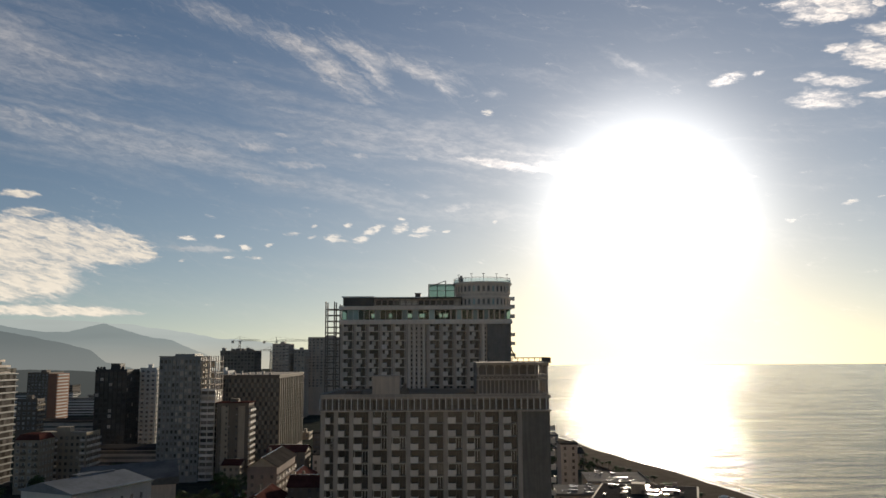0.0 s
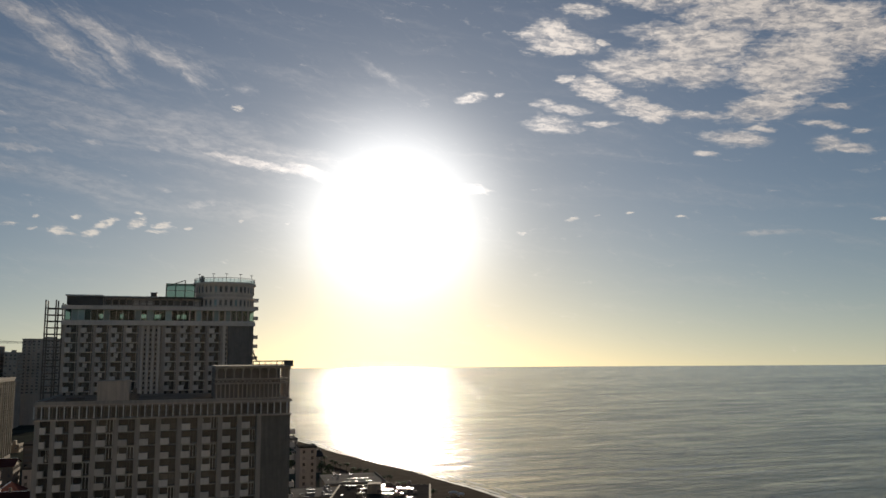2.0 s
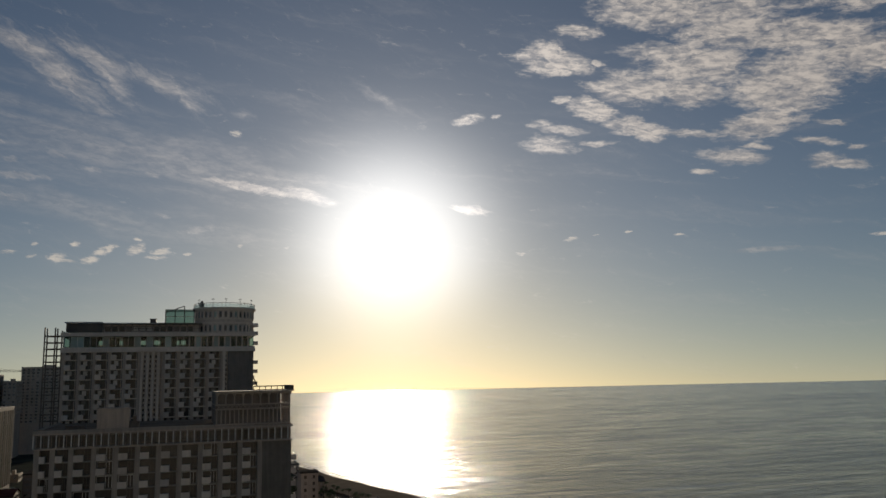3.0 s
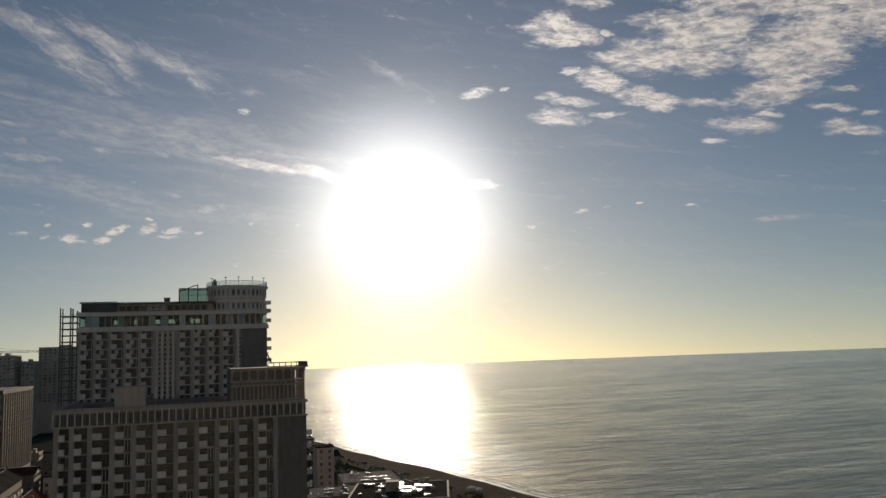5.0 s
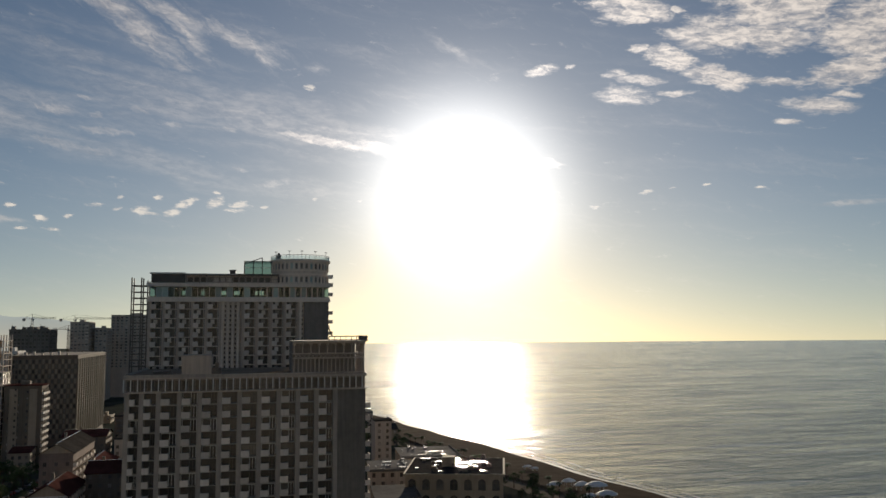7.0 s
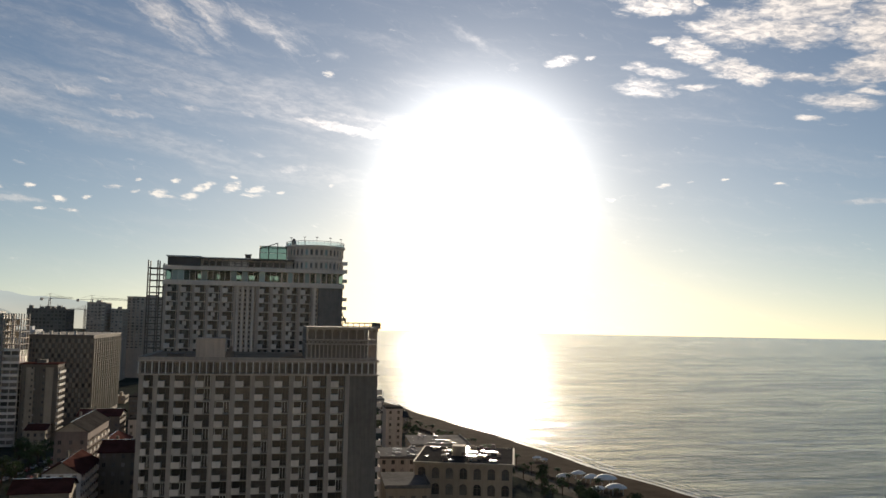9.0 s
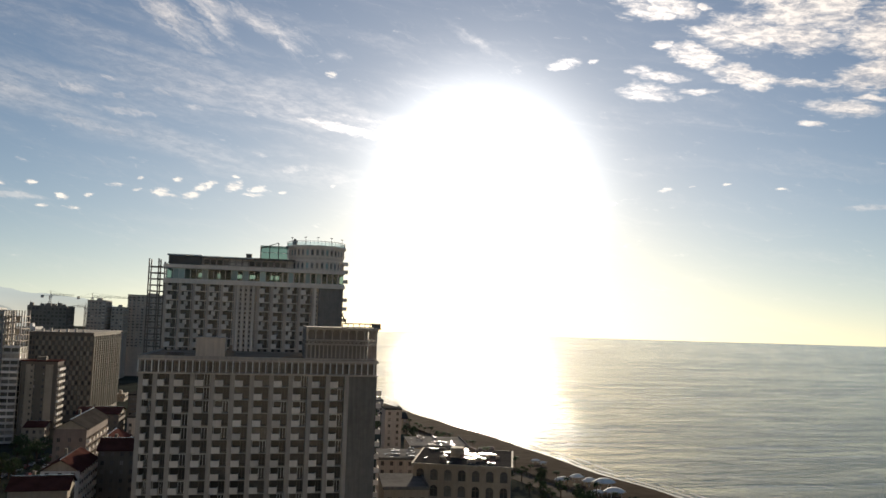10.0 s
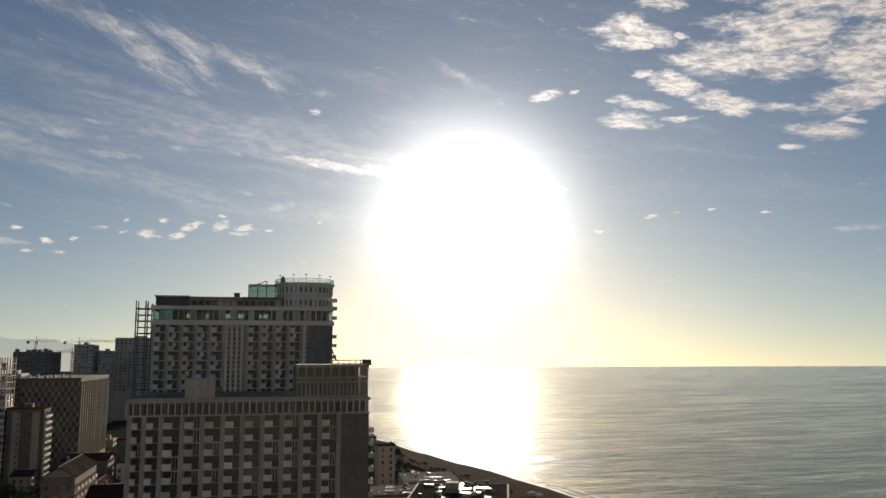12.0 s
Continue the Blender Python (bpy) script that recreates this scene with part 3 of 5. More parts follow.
def tower_crane(at, height, reach, back, turn, label):
    ob = thing("tower_crane", at, label, "crane", turn=turn)
    mast, jib = Geo(), Geo()
    for sx in (-0.8, 0.8):
        for sy in (-0.8, 0.8):
            mast.beam((sx, sy, 0), (sx, sy, height), 0.3)
    for k in range(int(height / 3)):
        mast.beam((-0.8, -0.8, k * 3), (0.8, -0.8, k * 3 + 3), 0.16).beam((0.8, 0.8, k * 3), (-0.8, 0.8, k * 3 + 3), 0.16)
    part("mast", mast, STEEL, ob)
    jib.beam((-back, -0.6, height), (reach, -0.6, height), 0.3).beam((-back, 0.6, height), (reach, 0.6, height), 0.3).beam((0, 0, height + 1.6), (reach, 0, height + 1.2), 0.3)
    for k in range(int(reach / 3)):
        jib.beam((k * 3, -0.6, height), (k * 3 + 1.5, 0, height + 1.4), 0.16).beam((k * 3 + 1.5, 0, height + 1.4), (k * 3 + 3, 0.6, height), 0.16)
    part("jib", jib, STEEL, ob)
    part("counterweight", Geo().box(-back, -back + 2.5, -0.8, 0.8, height - 2.2, height + 0.4), CONCRETE, ob)
    part("cab", Geo().box(0.2, 1.8, -1.9, -0.7, height - 2.0, height - 0.1), PALE_METAL, ob)
    part("tie", Geo().beam((0, 0, height), (0, 0, height + 4.5), 0.4).beam((0, 0, height + 4.5), (reach * 0.6, 0, height + 1.4), 0.14).beam((0, 0, height + 4.5), (-back + 1, 0, height), 0.14), STEEL, ob)
    return ob


# ---- the hotel's front block ----
def hotel_front():
    ob = thing("hotel_block", (0, 195, 0), "grey hotel block with white balcony boxes and post-lined top storey", "hotel")
    X0, X1, P0 = -28.8, 25.4, 18.6
    edges = [-28.4, -25.3, -21.65, -17.1, -12.65, -8.2, -3.8, 0.64, 5.1, 9.5, 13.8, 18.2]
    # recess wall gets the dark colour to deepen shade round the balcony boxes
    part("wall", Geo().box(X0, X1, 1.5, 40, 0, 51.6), DARK_PANEL_RECESS, ob)
    part("blank_wall", Geo().box(P0, X1, 0, 1.5, 0, 51.6), DARK_PANEL_RECESS, ob, "dark blank wall panel")
    pier = Geo().box(-0.54, 0.54, -0.05, 1.5, 0, 51.6).mesh("pier", FRONT_STONE)
    for x in edges:
        part("pier", pier, None, ob, at=(x, 0, 0))
    face = Face(ob, 0, 1.5, 0)
    rnd = random.Random(11)
    fh, top = 3.04, 50.3
    rows = 12
    slab = Geo().box(X0 + 0.1, P0, 0.12, 1.5, -0.24, 0).mesh("floor_slab", FRONT_STONE)
    meshes = {}
    for r in range(rows):
        z = top - 1.45 - r * fh
        part("floor_slab", slab, None, ob, at=(0, 0, z + 0.12))
        for a, b in zip(edges, edges[1:]):
            w = b - a - 1.08
            key = round(w, 1)
            if key not in meshes:
                bx = 0.56 * w
                balc = Geo().box(0, bx, -0.12, 0.02, 0, 1.42).box(0, 0.1, 0.02, 1.3, 0.1, 1.42).box(bx - 0.1, bx, 0.02, 1.3, 0.1, 1.42)
                rail = Geo().box(bx, w, 0.0, 0.05, 1.02, 1.1)
                door = Geo()
                for x0, x1, z0, z1 in ((-w / 2 + 0.1, w / 2 - 0.1, 2.46, 2.6), (-w / 2 + 0.1, -w / 2 + 0.2, 0, 2.46), (w / 2 - 0.2, w / 2 - 0.1, 0, 2.46), (0.2, 0.32, 0, 2.46), (w / 4, w / 4 + 0.1, 0, 2.46)):
                    door.box(x0, x1, -0.12, 0, z0, z1)
                pane = Geo().box(-w / 2 + 0.2, w / 2 - 0.2, -0.06, -0.01, 0.02, 2.46)
                meshes[key] = (balc.mesh("balcony_box", BOX_PANEL), rail.mesh("railing", DARK_METAL), door.mesh("window", PALE_METAL),
                               door.mesh("window", DARK_METAL), pane.mesh("pane", BLACK_GLASS), pane.mesh("pane", PANE))
            balc, rail, door, door2, pane, pane2 = meshes[key]
            part("balcony_box", balc, None, ob, at=(a + 0.50, -0.02 + rnd.uniform(-0.02, 0.02), z))
            part("railing", rail, None, ob, at=(a + 0.54, 0.2, z))
            wnd = face.put("window", door if rnd.random() < 0.28 else door2, (a + b) / 2, z + 0.14, 0.01)
            part("pane", pane2 if rnd.random() < 0.22 else pane, None, wnd)
    # balconies that stick out beyond the right corner
    side = Geo().box(0, 1.5, 0, 3.2, -0.2, 0).box(1.4, 1.5, 0, 3.2, 0, 1.0).box(0, 1.4, 0, 0.1, 0, 1.0).mesh("side_balcony", WHITE_PANEL)
    for r in range(14):
        part("side_balcony", side, None, ob, at=(X1, 2 + (r % 3) * 0.6, top - 3.2 - r * fh))
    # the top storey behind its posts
    part("top_storey", Geo().box(X0, X1, 1.2, 40, 51.6, 55.0), RECESS_DARK, ob, "dark recessed top storey")
    part("lower_rail", Geo().box(X0 - 0.5, X1 + 0.3, -0.7, 1.2, 51.6, 51.95), STUCCO_GREY, ob)
    part("upper_rail", Geo().box(X0 - 0.5, X1 + 0.3, -0.7, 1.2, 54.72, 55.05), STUCCO_GREY, ob)
    part("inner_rail", Geo().box(X0, X1, -0.1, 0.0, 52.9, 53.0), DARK_METAL, ob)
    post = Geo().box(-0.12, 0.12, -0.12, 0.12, 51.95, 54.72).mesh("post", PALE_METAL)
    for k in range(37):
        part("post", post, None, ob, at=(X0 - 0.3 + k * 1.49, -0.5, 0))
    shade = window_mesh("window", 1.25, 2.2, DARK_METAL, PANE, 0)
    for k in range(36):
        part("window", shade, None, ob, at=(X0 + 0.8 + k * 1.49, 1.2, 52.1))
    part("roof", Geo().box(X0 - 0.4, X1 + 0.2, -0.6, 40.3, 55.05, 55.35).box(X0 - 0.4, 8, -0.6, -0.35, 55.35, 55.75).box(X0 - 0.4, X0 - 0.1, -0.35, 40, 55.35, 55.75), FRONT_STONE, ob)
    part("roof_deck", Geo().box(X0 + 0.1, X1 - 0.1, -0.3, 40, 55.35, 55.40), ROOF_DECK, ob, "grey roof deck")
    part("plant_room", Geo().box(-17.0, -10.3, 2.5, 9, 55.35, 59.8).box(-17.15, -10.15, 2.35, 9.1, 59.8, 60.0), STUCCO_GREY, ob, "plain grey concrete plant room")
    part("duct", Geo().box(-10.2, -8.2, 3, 5, 55.35, 57.0).box(-9.6, -8.8, 3.3, 4.4, 57.0, 58.2), STEEL, ob)
    part("roof_unit", Geo().box(-24, -20, 8, 10, 55.35, 56.2), STEEL, ob)


def colonnade():
    """The open two-tier gallery on the corner of the roof, with one rounded end."""
    ob = thing("roof_gallery", (8.2, 195.4, 55.35), "grey two-tier colonnaded gallery with rounded end on the hotel roof", "gallery")
    R, W = 4.6, 17.6

    def line(inset, steps=10):
        r = R - inset
        pts = [(0.0, inset)]
        pts += [(W - R + r * math.sin(radians(90 * k / steps)), R - r * math.cos(radians(90 * k / steps))) for k in range(steps + 1)]
        return pts + [(W - inset, 22.0)]

    def slab(z0, z1, inset, mat, name, label=""):
        g = Geo()
        pts = line(inset) + [(0.0, 22.0)]
        g.face([(x, y, z1) for x, y in pts]).face([(x, y, z0) for x, y in reversed(pts)])
        for (xa, ya), (xb, yb) in zip(pts, pts[1:] + pts[:1]):
            g.face([(xa, ya, z0), (xb, yb, z0), (xb, yb, z1), (xa, ya, z1)])
        part(name, g, mat, ob, label)

    def along(inset, step):
        pts, out, left = line(inset), [], 0.3
        for (xa, ya), (xb, yb) in zip(pts, pts[1:]):
            d = math.hypot(xb - xa, yb - ya)
            while left < d:
                t = left / d
                out.append((xa + (xb - xa) * t, ya + (yb - ya) * t))
                left += step
            left -= d
        return out

    # grey inner wall coloured dark, so shade behind the columns is in its tone
    slab(0.0, 7.4, 2.4, RECESS_DARK, "inner_wall", "set-back wall coloured dark for the shade behind the columns")
    slab(0.0, 0.3, 0.0, STUCCO_GREY, "base")
    slab(3.5, 3.75, 0.0, STUCCO_GREY, "lower_beam")
    slab(4.55, 4.8, 0.0, STUCCO_GREY, "upper_beam")
    slab(7.1, 7.5, -0.2, STUCCO_GREY, "cornice")
    slab(7.5, 7.75, -0.9, STUCCO_GREY, "roof_edge")
    thin = Geo().tube([(0, 0, 0.3, 0.15, 0.15), (0, 0, 3.5, 0.13, 0.13)], 8).mesh("column", STUCCO_GREY)
    for x, y in along(0.2, 0.98):
        part("column", thin, None, ob, at=(x, y, 0))
    tall = Geo().tube([(0, 0, 4.8, 0.17, 0.17), (0, 0, 6.5, 0.15, 0.15), (0, 0, 6.7, 0.28, 0.28), (0, 0, 7.1, 0.42, 0.42)], 8).mesh("upper_column", STUCCO_GREY)
    for x, y in along(0.2, 1.95):
        part("upper_column", tall, None, ob, at=(x, y, 0))
    cross = Geo().beam((-0.42, 0, 3.78), (0.42, 0, 4.52), 0.13).beam((-0.42, 0, 4.52), (0.42, 0, 3.78), 0.13)
    cross.tube([(0, -0.05, 4.02, 0.1, 0.06), (0, -0.05, 4.28, 0.1, 0.06)], 8)
    me = cross.mesh("lattice_cross", STUCCO_GREY)
    for x, y in along(0.15, 0.98):
        if x < W - R:
            part("lattice_cross", me, None, ob, at=(x + 0.45, y, 0))
    stub = Geo().box(-0.06, 0.06, -0.06, 0.06, 3.75, 4.55).mesh("baluster", STUCCO_GREY)
    for x, y in along(0.15, 0.7):
        if x >= W - R:
            part("baluster", stub, None, ob, at=(x, y, 0))
    # terrace rail over the rounded end
    stake = Geo().box(-0.09, 0.09, -0.09, 0.09, 7.75, 8.75).mesh("rail_post", DARK_METAL)
    pts = [p for p in along(-0.6, 1.35) if p[0] > 8.3]
    for p in pts:
        part("rail_post", stake, None, ob, at=(p[0], p[1], 0))
    for p, q in zip(pts, pts[1:]):
        part("top_rail", Geo().beam((*p, 8.78), (*q, 8.78), 0.24), DARK_METAL, ob)
        part("low_rail", Geo().beam((*p, 7.95), (*q, 7.95), 0.16), DARK_METAL, ob)


# ---- the hotel's taller rear block ----
def hotel_rear():
    ob = thing("hotel_tower", (0, 283, 0), "tall grey hotel tower with glazed upper storey and round rooftop drum", "hotel")
    X0, X1 = -35.5, 23.9
    part("wall", Geo().box(X0, X1, 1.2, 30, 0, 75.6), CONCRETE, ob)
    part("blank_wall", Geo().box(15.6, X1, 0.1, 1.2, 50, 75.6), HAZY_GREY, ob, "dark blank wall panel")
    left = [-35.1 + 4.53 * k for k in range(6)]
    right = [-4.9 + 4.63 * k for k in range(5)]
    pier = Geo().box(-0.45, 0.45, 0, 1.2, 48, 75.6).mesh("pier", STUCCO_GREY)
    for x in left + right:
        part("pier", pier, None, ob, at=(x, 0, 0))
    slab = Geo().box(X0, 14, 0.2, 1.2, -0.2, 0).mesh("floor_slab", PALE_STONE)
    rnd = random.Random(5)
    balc = Geo().box(0, 1.75, -0.25, -0.1, 0, 1.55).box(0, 0.1, -0.1, 1.0, 0.1, 1.55).box(1.65, 1.75, -0.1, 1.0, 0.1, 1.55).mesh("balcony_box", BOX_PANEL)
    doors = window_mesh("window", 3.4, 2.75, DARK_METAL, BLACK_GLASS, 2)
    blind, blind2 = (Geo().box(-0.62, 0.62, -0.1, 0.0, 1.2, 2.7).mesh("blind", m) for m in (BOX_PANEL, HAZY_GREY))
    wing_wall = Geo().box(-0.12, 0.12, -0.1, 1.1, 0, 2.9).mesh("wing_wall", STUCCO_GREY)
    for r in range(8):
        z = 68.5 - 1.5 + 3.12 * (2 - r)
        part("floor_slab", slab, None, ob, at=(0, 0, z))
        for xs in (left, right):
            for x in xs[:-1]:
                part("balcony_box", balc, None, ob, at=(x + 0.35, 0, z))
                part("window", doors, None, ob, at=(x + 2.3, 1.19, z + 0.1))
                part("wing_wall", wing_wall, None, ob, at=(x + 3.75, 0, z))
                if rnd.random() < 0.72:
                    part("blind", blind if rnd.random() < 0.45 else blind2, None, ob, at=(x + 2.0 + rnd.uniform(-0.1, 0.1), 1.0, z))
    # the plain strips with slit windows
    fin = Geo().box(-0.35, 0.35, -0.15, 1.2, 48, 75.6).mesh("fin", PALE_STONE)
    for x in (-11.6, -9.9, -8.2, -6.5, 14.3):
        part("fin", fin, None, ob, at=(x, 0, 0))
    slit = window_mesh("slit_window", 0.62, 1.0, PALE_STONE, PANE, 0, 0.08)
    for x in (-10.75, -9.05, -7.35, 13.7, 15.0):
        for r in range(16):
            part("slit_window", slit, None, ob, at=(x, 1.19, 50.2 + r * 1.56))
    # bands and the glazed storey
    part("lower_cornice", Geo().box(X0 - 0.5, X1 + 0.5, -0.7, 30, 75.6, 76.6).box(X0 - 0.3, X1 + 0.3, -0.5, 30, 76.6, 77.2), PALE_STONE, ob)
    back = Geo().box(X0 + 0.4, X1 - 0.3, 0.5, 29, 77.2, 77.4)
    gaps = [(X0 + 0.4, -33.0), (-31.0, -26.0), (-24.6, -19.5), (-18.4, -12.9), (-11.1, -10.6), (-8.8, -8.4), (-6.4, -1.2), (-0.2, 0.4), (1.9, 15.5), (17.2, X1 - 0.3)]
    for g0, g1 in gaps:
        back.box(g0, g1, 13.0, 13.4, 77.4, 80.7)
    back.box(X0 + 0.4, X1 - 0.3, 12.9, 13.5, 77.4, 78.5).box(X0 + 0.4, X1 - 0.3, 12.9, 13.5, 80.1, 80.7)
    part("glazed_storey", back, BLUE_GREY, ob, "grey inner walls behind greenish glass")
    pane = Geo().box(-0.92, 0.92, -0.06, 0.0, 77.25, 80.6).mesh("glass_pane", TINTED_GLASS)
    solid = Geo().box(-0.92, 0.92, -0.06, 0.0, 77.25, 80.6).mesh("glass_pane", GLASS_GREEN)
    mull = Geo().box(-0.05, 0.05, -0.2, 0.3, 77.2, 80.7).mesh("mullion", PALE_METAL)
    mull2 = Geo().box(-0.22, 0.22, -0.3, 0.3, 77.2, 80.7).mesh("pillar", CONCRETE)
    for k in range(31):
        x = X0 + 1.4 + k * 1.9
        part("glass_pane", solid if k % 5 == 1 or (k * 7) % 11 == 3 else pane, None, ob, at=(x, 0.38, 0))
        part("mullion" if k < 20 else "pillar", mull if k < 20 else mull2, None, ob, at=(x - 0.95, 0.3, 0))
    part("upper_cornice", Geo().box(X0 - 0.6, X1 + 0.4, -0.9, 30, 80.7, 81.9), PALE_STONE, ob)
    part("attic", Geo().box(-34.6, 6, 3, 26, 81.9, 85.0), CONCRETE, ob)
    part("attic_screen", Geo().box(-34.9, -24.2, 1.4, 3.0, 82.2, 84.9), DARK_METAL, ob, "black louvred screen")
    part("attic_roof", Geo().box(-35.2, -24, 0.8, 27, 85.0, 85.35).box(-24, 7, 1.6, 27, 84.7, 85.05).box(-24, 7, 1.0, 1.4, 84.95, 85.2), DARK_METAL, ob)
    part("roof_edge", Geo().box(-35.3, -23.9, 0.6, 0.8, 85.0, 85.45).box(-24, -7, 0.85, 1.0, 84.85, 85.15), PALE_METAL, ob, "pale sheet roof edge")
    # the second kind has white panes, painting in their pale light
    aw, aw2 = window_mesh("attic_window", 1.7, 1.7, STEEL, PANE, 0), window_mesh("attic_window", 1.7, 1.7, STEEL, WHITE_PANEL, 0)
    for k in range(13):
        part("attic_window", aw2 if k in (4, 5, 6) else aw, None, ob, at=(-22.6 + k * 2.15, 2.99, 82.4))
    stick = Geo().box(-0.07, 0.07, -0.07, 0.07, 81.9, 84.8).mesh("attic_post", STEEL)
    for k in range(15):
        part("attic_post", stick, None, ob, at=(-23.6 + k * 2.15, 0.2, 0))
    part("attic_rail", Geo().box(-24, 7, 0.1, 0.3, 84.6, 84.8).box(-24, 7, 0.13, 0.27, 83.2, 83.32), STEEL, ob)
    part("roof_box", Geo().box(-9.6, -7.7, 3, 5, 85.05, 86.5).box(-9.8, -7.5, 2.8, 5.2, 86.5, 86.7), DARK_METAL, ob)
    # stair enclosure of greenish glass with a raking top
    cab = Geo()
    for x in (-4.8, -1.8, 1.2, 4.3):
        cab.beam((x, 2.2, 85.05), (x, 2.2, 89.6 if x != 1.2 else 90.9), 0.3)
    cab.beam((-4.8, 2.2, 89.6), (4.6, 2.2, 89.6), 0.28).beam((-4.8, 2.2, 88.7), (1.2, 2.2, 90.9), 0.26).beam((-4.8, 2.2, 87.4), (4.6, 2.2, 87.4), 0.16).beam((-4.8, 8, 89.6), (4.6, 8, 89.6), 0.28)
    cab.beam((-4.8, 2.2, 89.6), (-4.8, 8, 89.6), 0.25).beam((-4.8, 8, 85), (-4.8, 8, 89.6), 0.25)
    part("stair_frame", cab, DARK_METAL, ob)
    for a, b in ((-4.6, -1.95), (-1.65, 1.05), (1.35, 4.2)):
        for z0, z1 in ((85.1, 87.3), (87.5, 89.45)):
            part("stair_glass", Geo().box(a, b, 2.25, 2.3, z0, z1), TINTED_GLASS, ob)
    # the drum
    cx, cy, r = 14.5, 10.0, 9.75
    part("drum", Geo().tube([(cx, cy, 81.9, r, r), (cx, cy, 90.3, r, r)], 48), CONCRETE, ob)
    for z0, z1, rr in ((84.9, 85.5, r + 0.45), (86.4, 86.7, r + 0.25), (89.5, 89.9, r + 0.5), (89.9, 90.5, r + 0.95)):
        part("drum_band", Geo().tube([(cx, cy, z0, rr, rr), (cx, cy, z1, rr, rr)], 48), PALE_STONE, ob)
    dw, dp = window_mesh("drum_window", 1.05, 2.1, PALE_STONE, PANE, 0, 0.1, 0.2), window_mesh("drum_window", 1.05, 2.1, PALE_STONE, GLASS_GREEN, 0, 0.1, 0.2)
    stem = Geo().box(-0.22, 0.22, -0.35, 0.1, 0, 2.9).mesh("drum_pilaster", PALE_STONE)
    for k in range(17):
        a = -170 + k * 10
        for z in (82.4, 87.0):
            part("drum_window", dp if k % 4 == 2 else dw, None, ob, at=(cx + (r + 0.01) * math.cos(radians(a)), cy + (r + 0.01) * math.sin(radians(a)), z), turn=a + 90)
            part("drum_pilaster", stem, None, ob, at=(cx + r * math.cos(radians(a + 5)), cy + r * math.sin(radians(a + 5)), z - 0.3), turn=a + 95)
    rail = Geo()
    for k in range(48):
        a, b = radians(k * 7.5), radians(k * 7.5 + 7.5)
        q = r + 0.5
        rail.beam((cx + q * math.cos(a), cy + q * math.sin(a), 92.0), (cx + q * math.cos(b), cy + q * math.sin(b), 92.0), 0.14)
        rail.beam((cx + q * math.cos(a), cy + q * math.sin(a), 90.5), (cx + q * math.cos(a), cy + q * math.sin(a), 92.0), 0.12)
    part("drum_rail", rail, PALE_METAL, ob)
    glass = Geo().tube([(cx, cy, 90.55, r + 0.44, r + 0.44), (cx, cy, 91.7, r + 0.44, r + 0.44)], 48, closed=False)
    part("rail_glass", glass, RAIL_GLASS, ob, "pale clear glass balustrade")
    for a in (-150, -115, -90, -62, -30):
        x, y = cx + (r + 0.3) * math.cos(radians(a)), cy + (r + 0.3) * math.sin(radians(a))
        lamp = part("lamp_pole", Geo().beam((x, y, 90.5), (x, y, 93.2), 0.12), DARK_METAL, ob)
        part("lamp_head", Geo().box(x - 0.45, x + 0.45, y - 0.12, y + 0.12, 93.15, 93.35), DARK_METAL, lamp)
    part("hatch", Geo().box(6.0, 7.6, 5.5, 7.0, 90.5, 92.4).box(6.4, 7.2, 5.9, 6.6, 92.4, 93.0), DARK_METAL, ob)
    # balconies beyond the right corner
    side = Geo().box(0, 1.7, 0, 3.0, -0.2, 0).box(1.6, 1.7, 0, 3.0, 0, 1.0).box(0, 1.6, 0, 0.1, 0, 1.0).mesh("side_balcony", WHITE_PANEL)
    for z in (71.5, 68.4, 78.0, 81.4, 84.2, 64.4):
        part("side_balcony", side, None, ob, at=(X1, 3, z))
    part("brace", Geo().beam((X1, 2, 67.2), (X1 + 1.7, 2, 63.4), 0.4).beam((X1, 2, 67.2), (X1 + 0.6, 2, 67.2), 0.3), STEEL, ob)


def steel_frame():
    """The open steel stair frame on the tower's flank."""
    ob = thing("steel_frame_tower", (-40.8, 283.5, 0), "open rusty steel frame tower beside the hotel", "steel frame")
    for y in (0, 5):
        for x, z in ((0, 83.6), (3.0, 83.6), (5.0, 82.6)):
            part("column", Geo().box(x - 0.2, x + 0.2, y - 0.2, y + 0.2, 0, z), STEEL, ob)
    k = 0
    z = 50.0
    while z < 82.5:
        for y in (0, 5):
            part("beam", Geo().box(-0.25, 5.2, y - 0.13, y + 0.13, z, z + 0.26), STEEL, ob)
        if k % 2:
            part("landing", Geo().box(0.2, 5.0, 0.2, 4.8, z + 0.26, z + 0.34), STEEL, ob)
        z += 2.05
        k += 1


def clear_glass(name, tint, gloss):
    m = bpy.data.materials.new(name)
    m.use_nodes = True
    k = Nodes(m.node_tree)
    clear, sheen, both = k.add("ShaderNodeBsdfTransparent"), k.add("ShaderNodeBsdfGlossy"), k.add("ShaderNodeMixShader")
    clear.inputs[0].default_value, sheen.inputs["Roughness"].default_value = (*tint, 1), 0.05
    both.inputs[0].default_value = gloss
    k.join(clear.outputs[0], both.inputs[1])
    k.join(sheen.outputs[0], both.inputs[2])
    k.join(both.outputs[0], k.add("ShaderNodeOutputMaterial").inputs[0])
    return m


RAIL_GLASS = clear_glass("clear_glass", (0.72, 0.82, 0.82), 0.12)
TINTED_GLASS = clear_glass("green_tinted_glass", (0.40, 0.51, 0.48), 0.03)

hotel_front()
colonnade()
hotel_rear()
steel_frame()


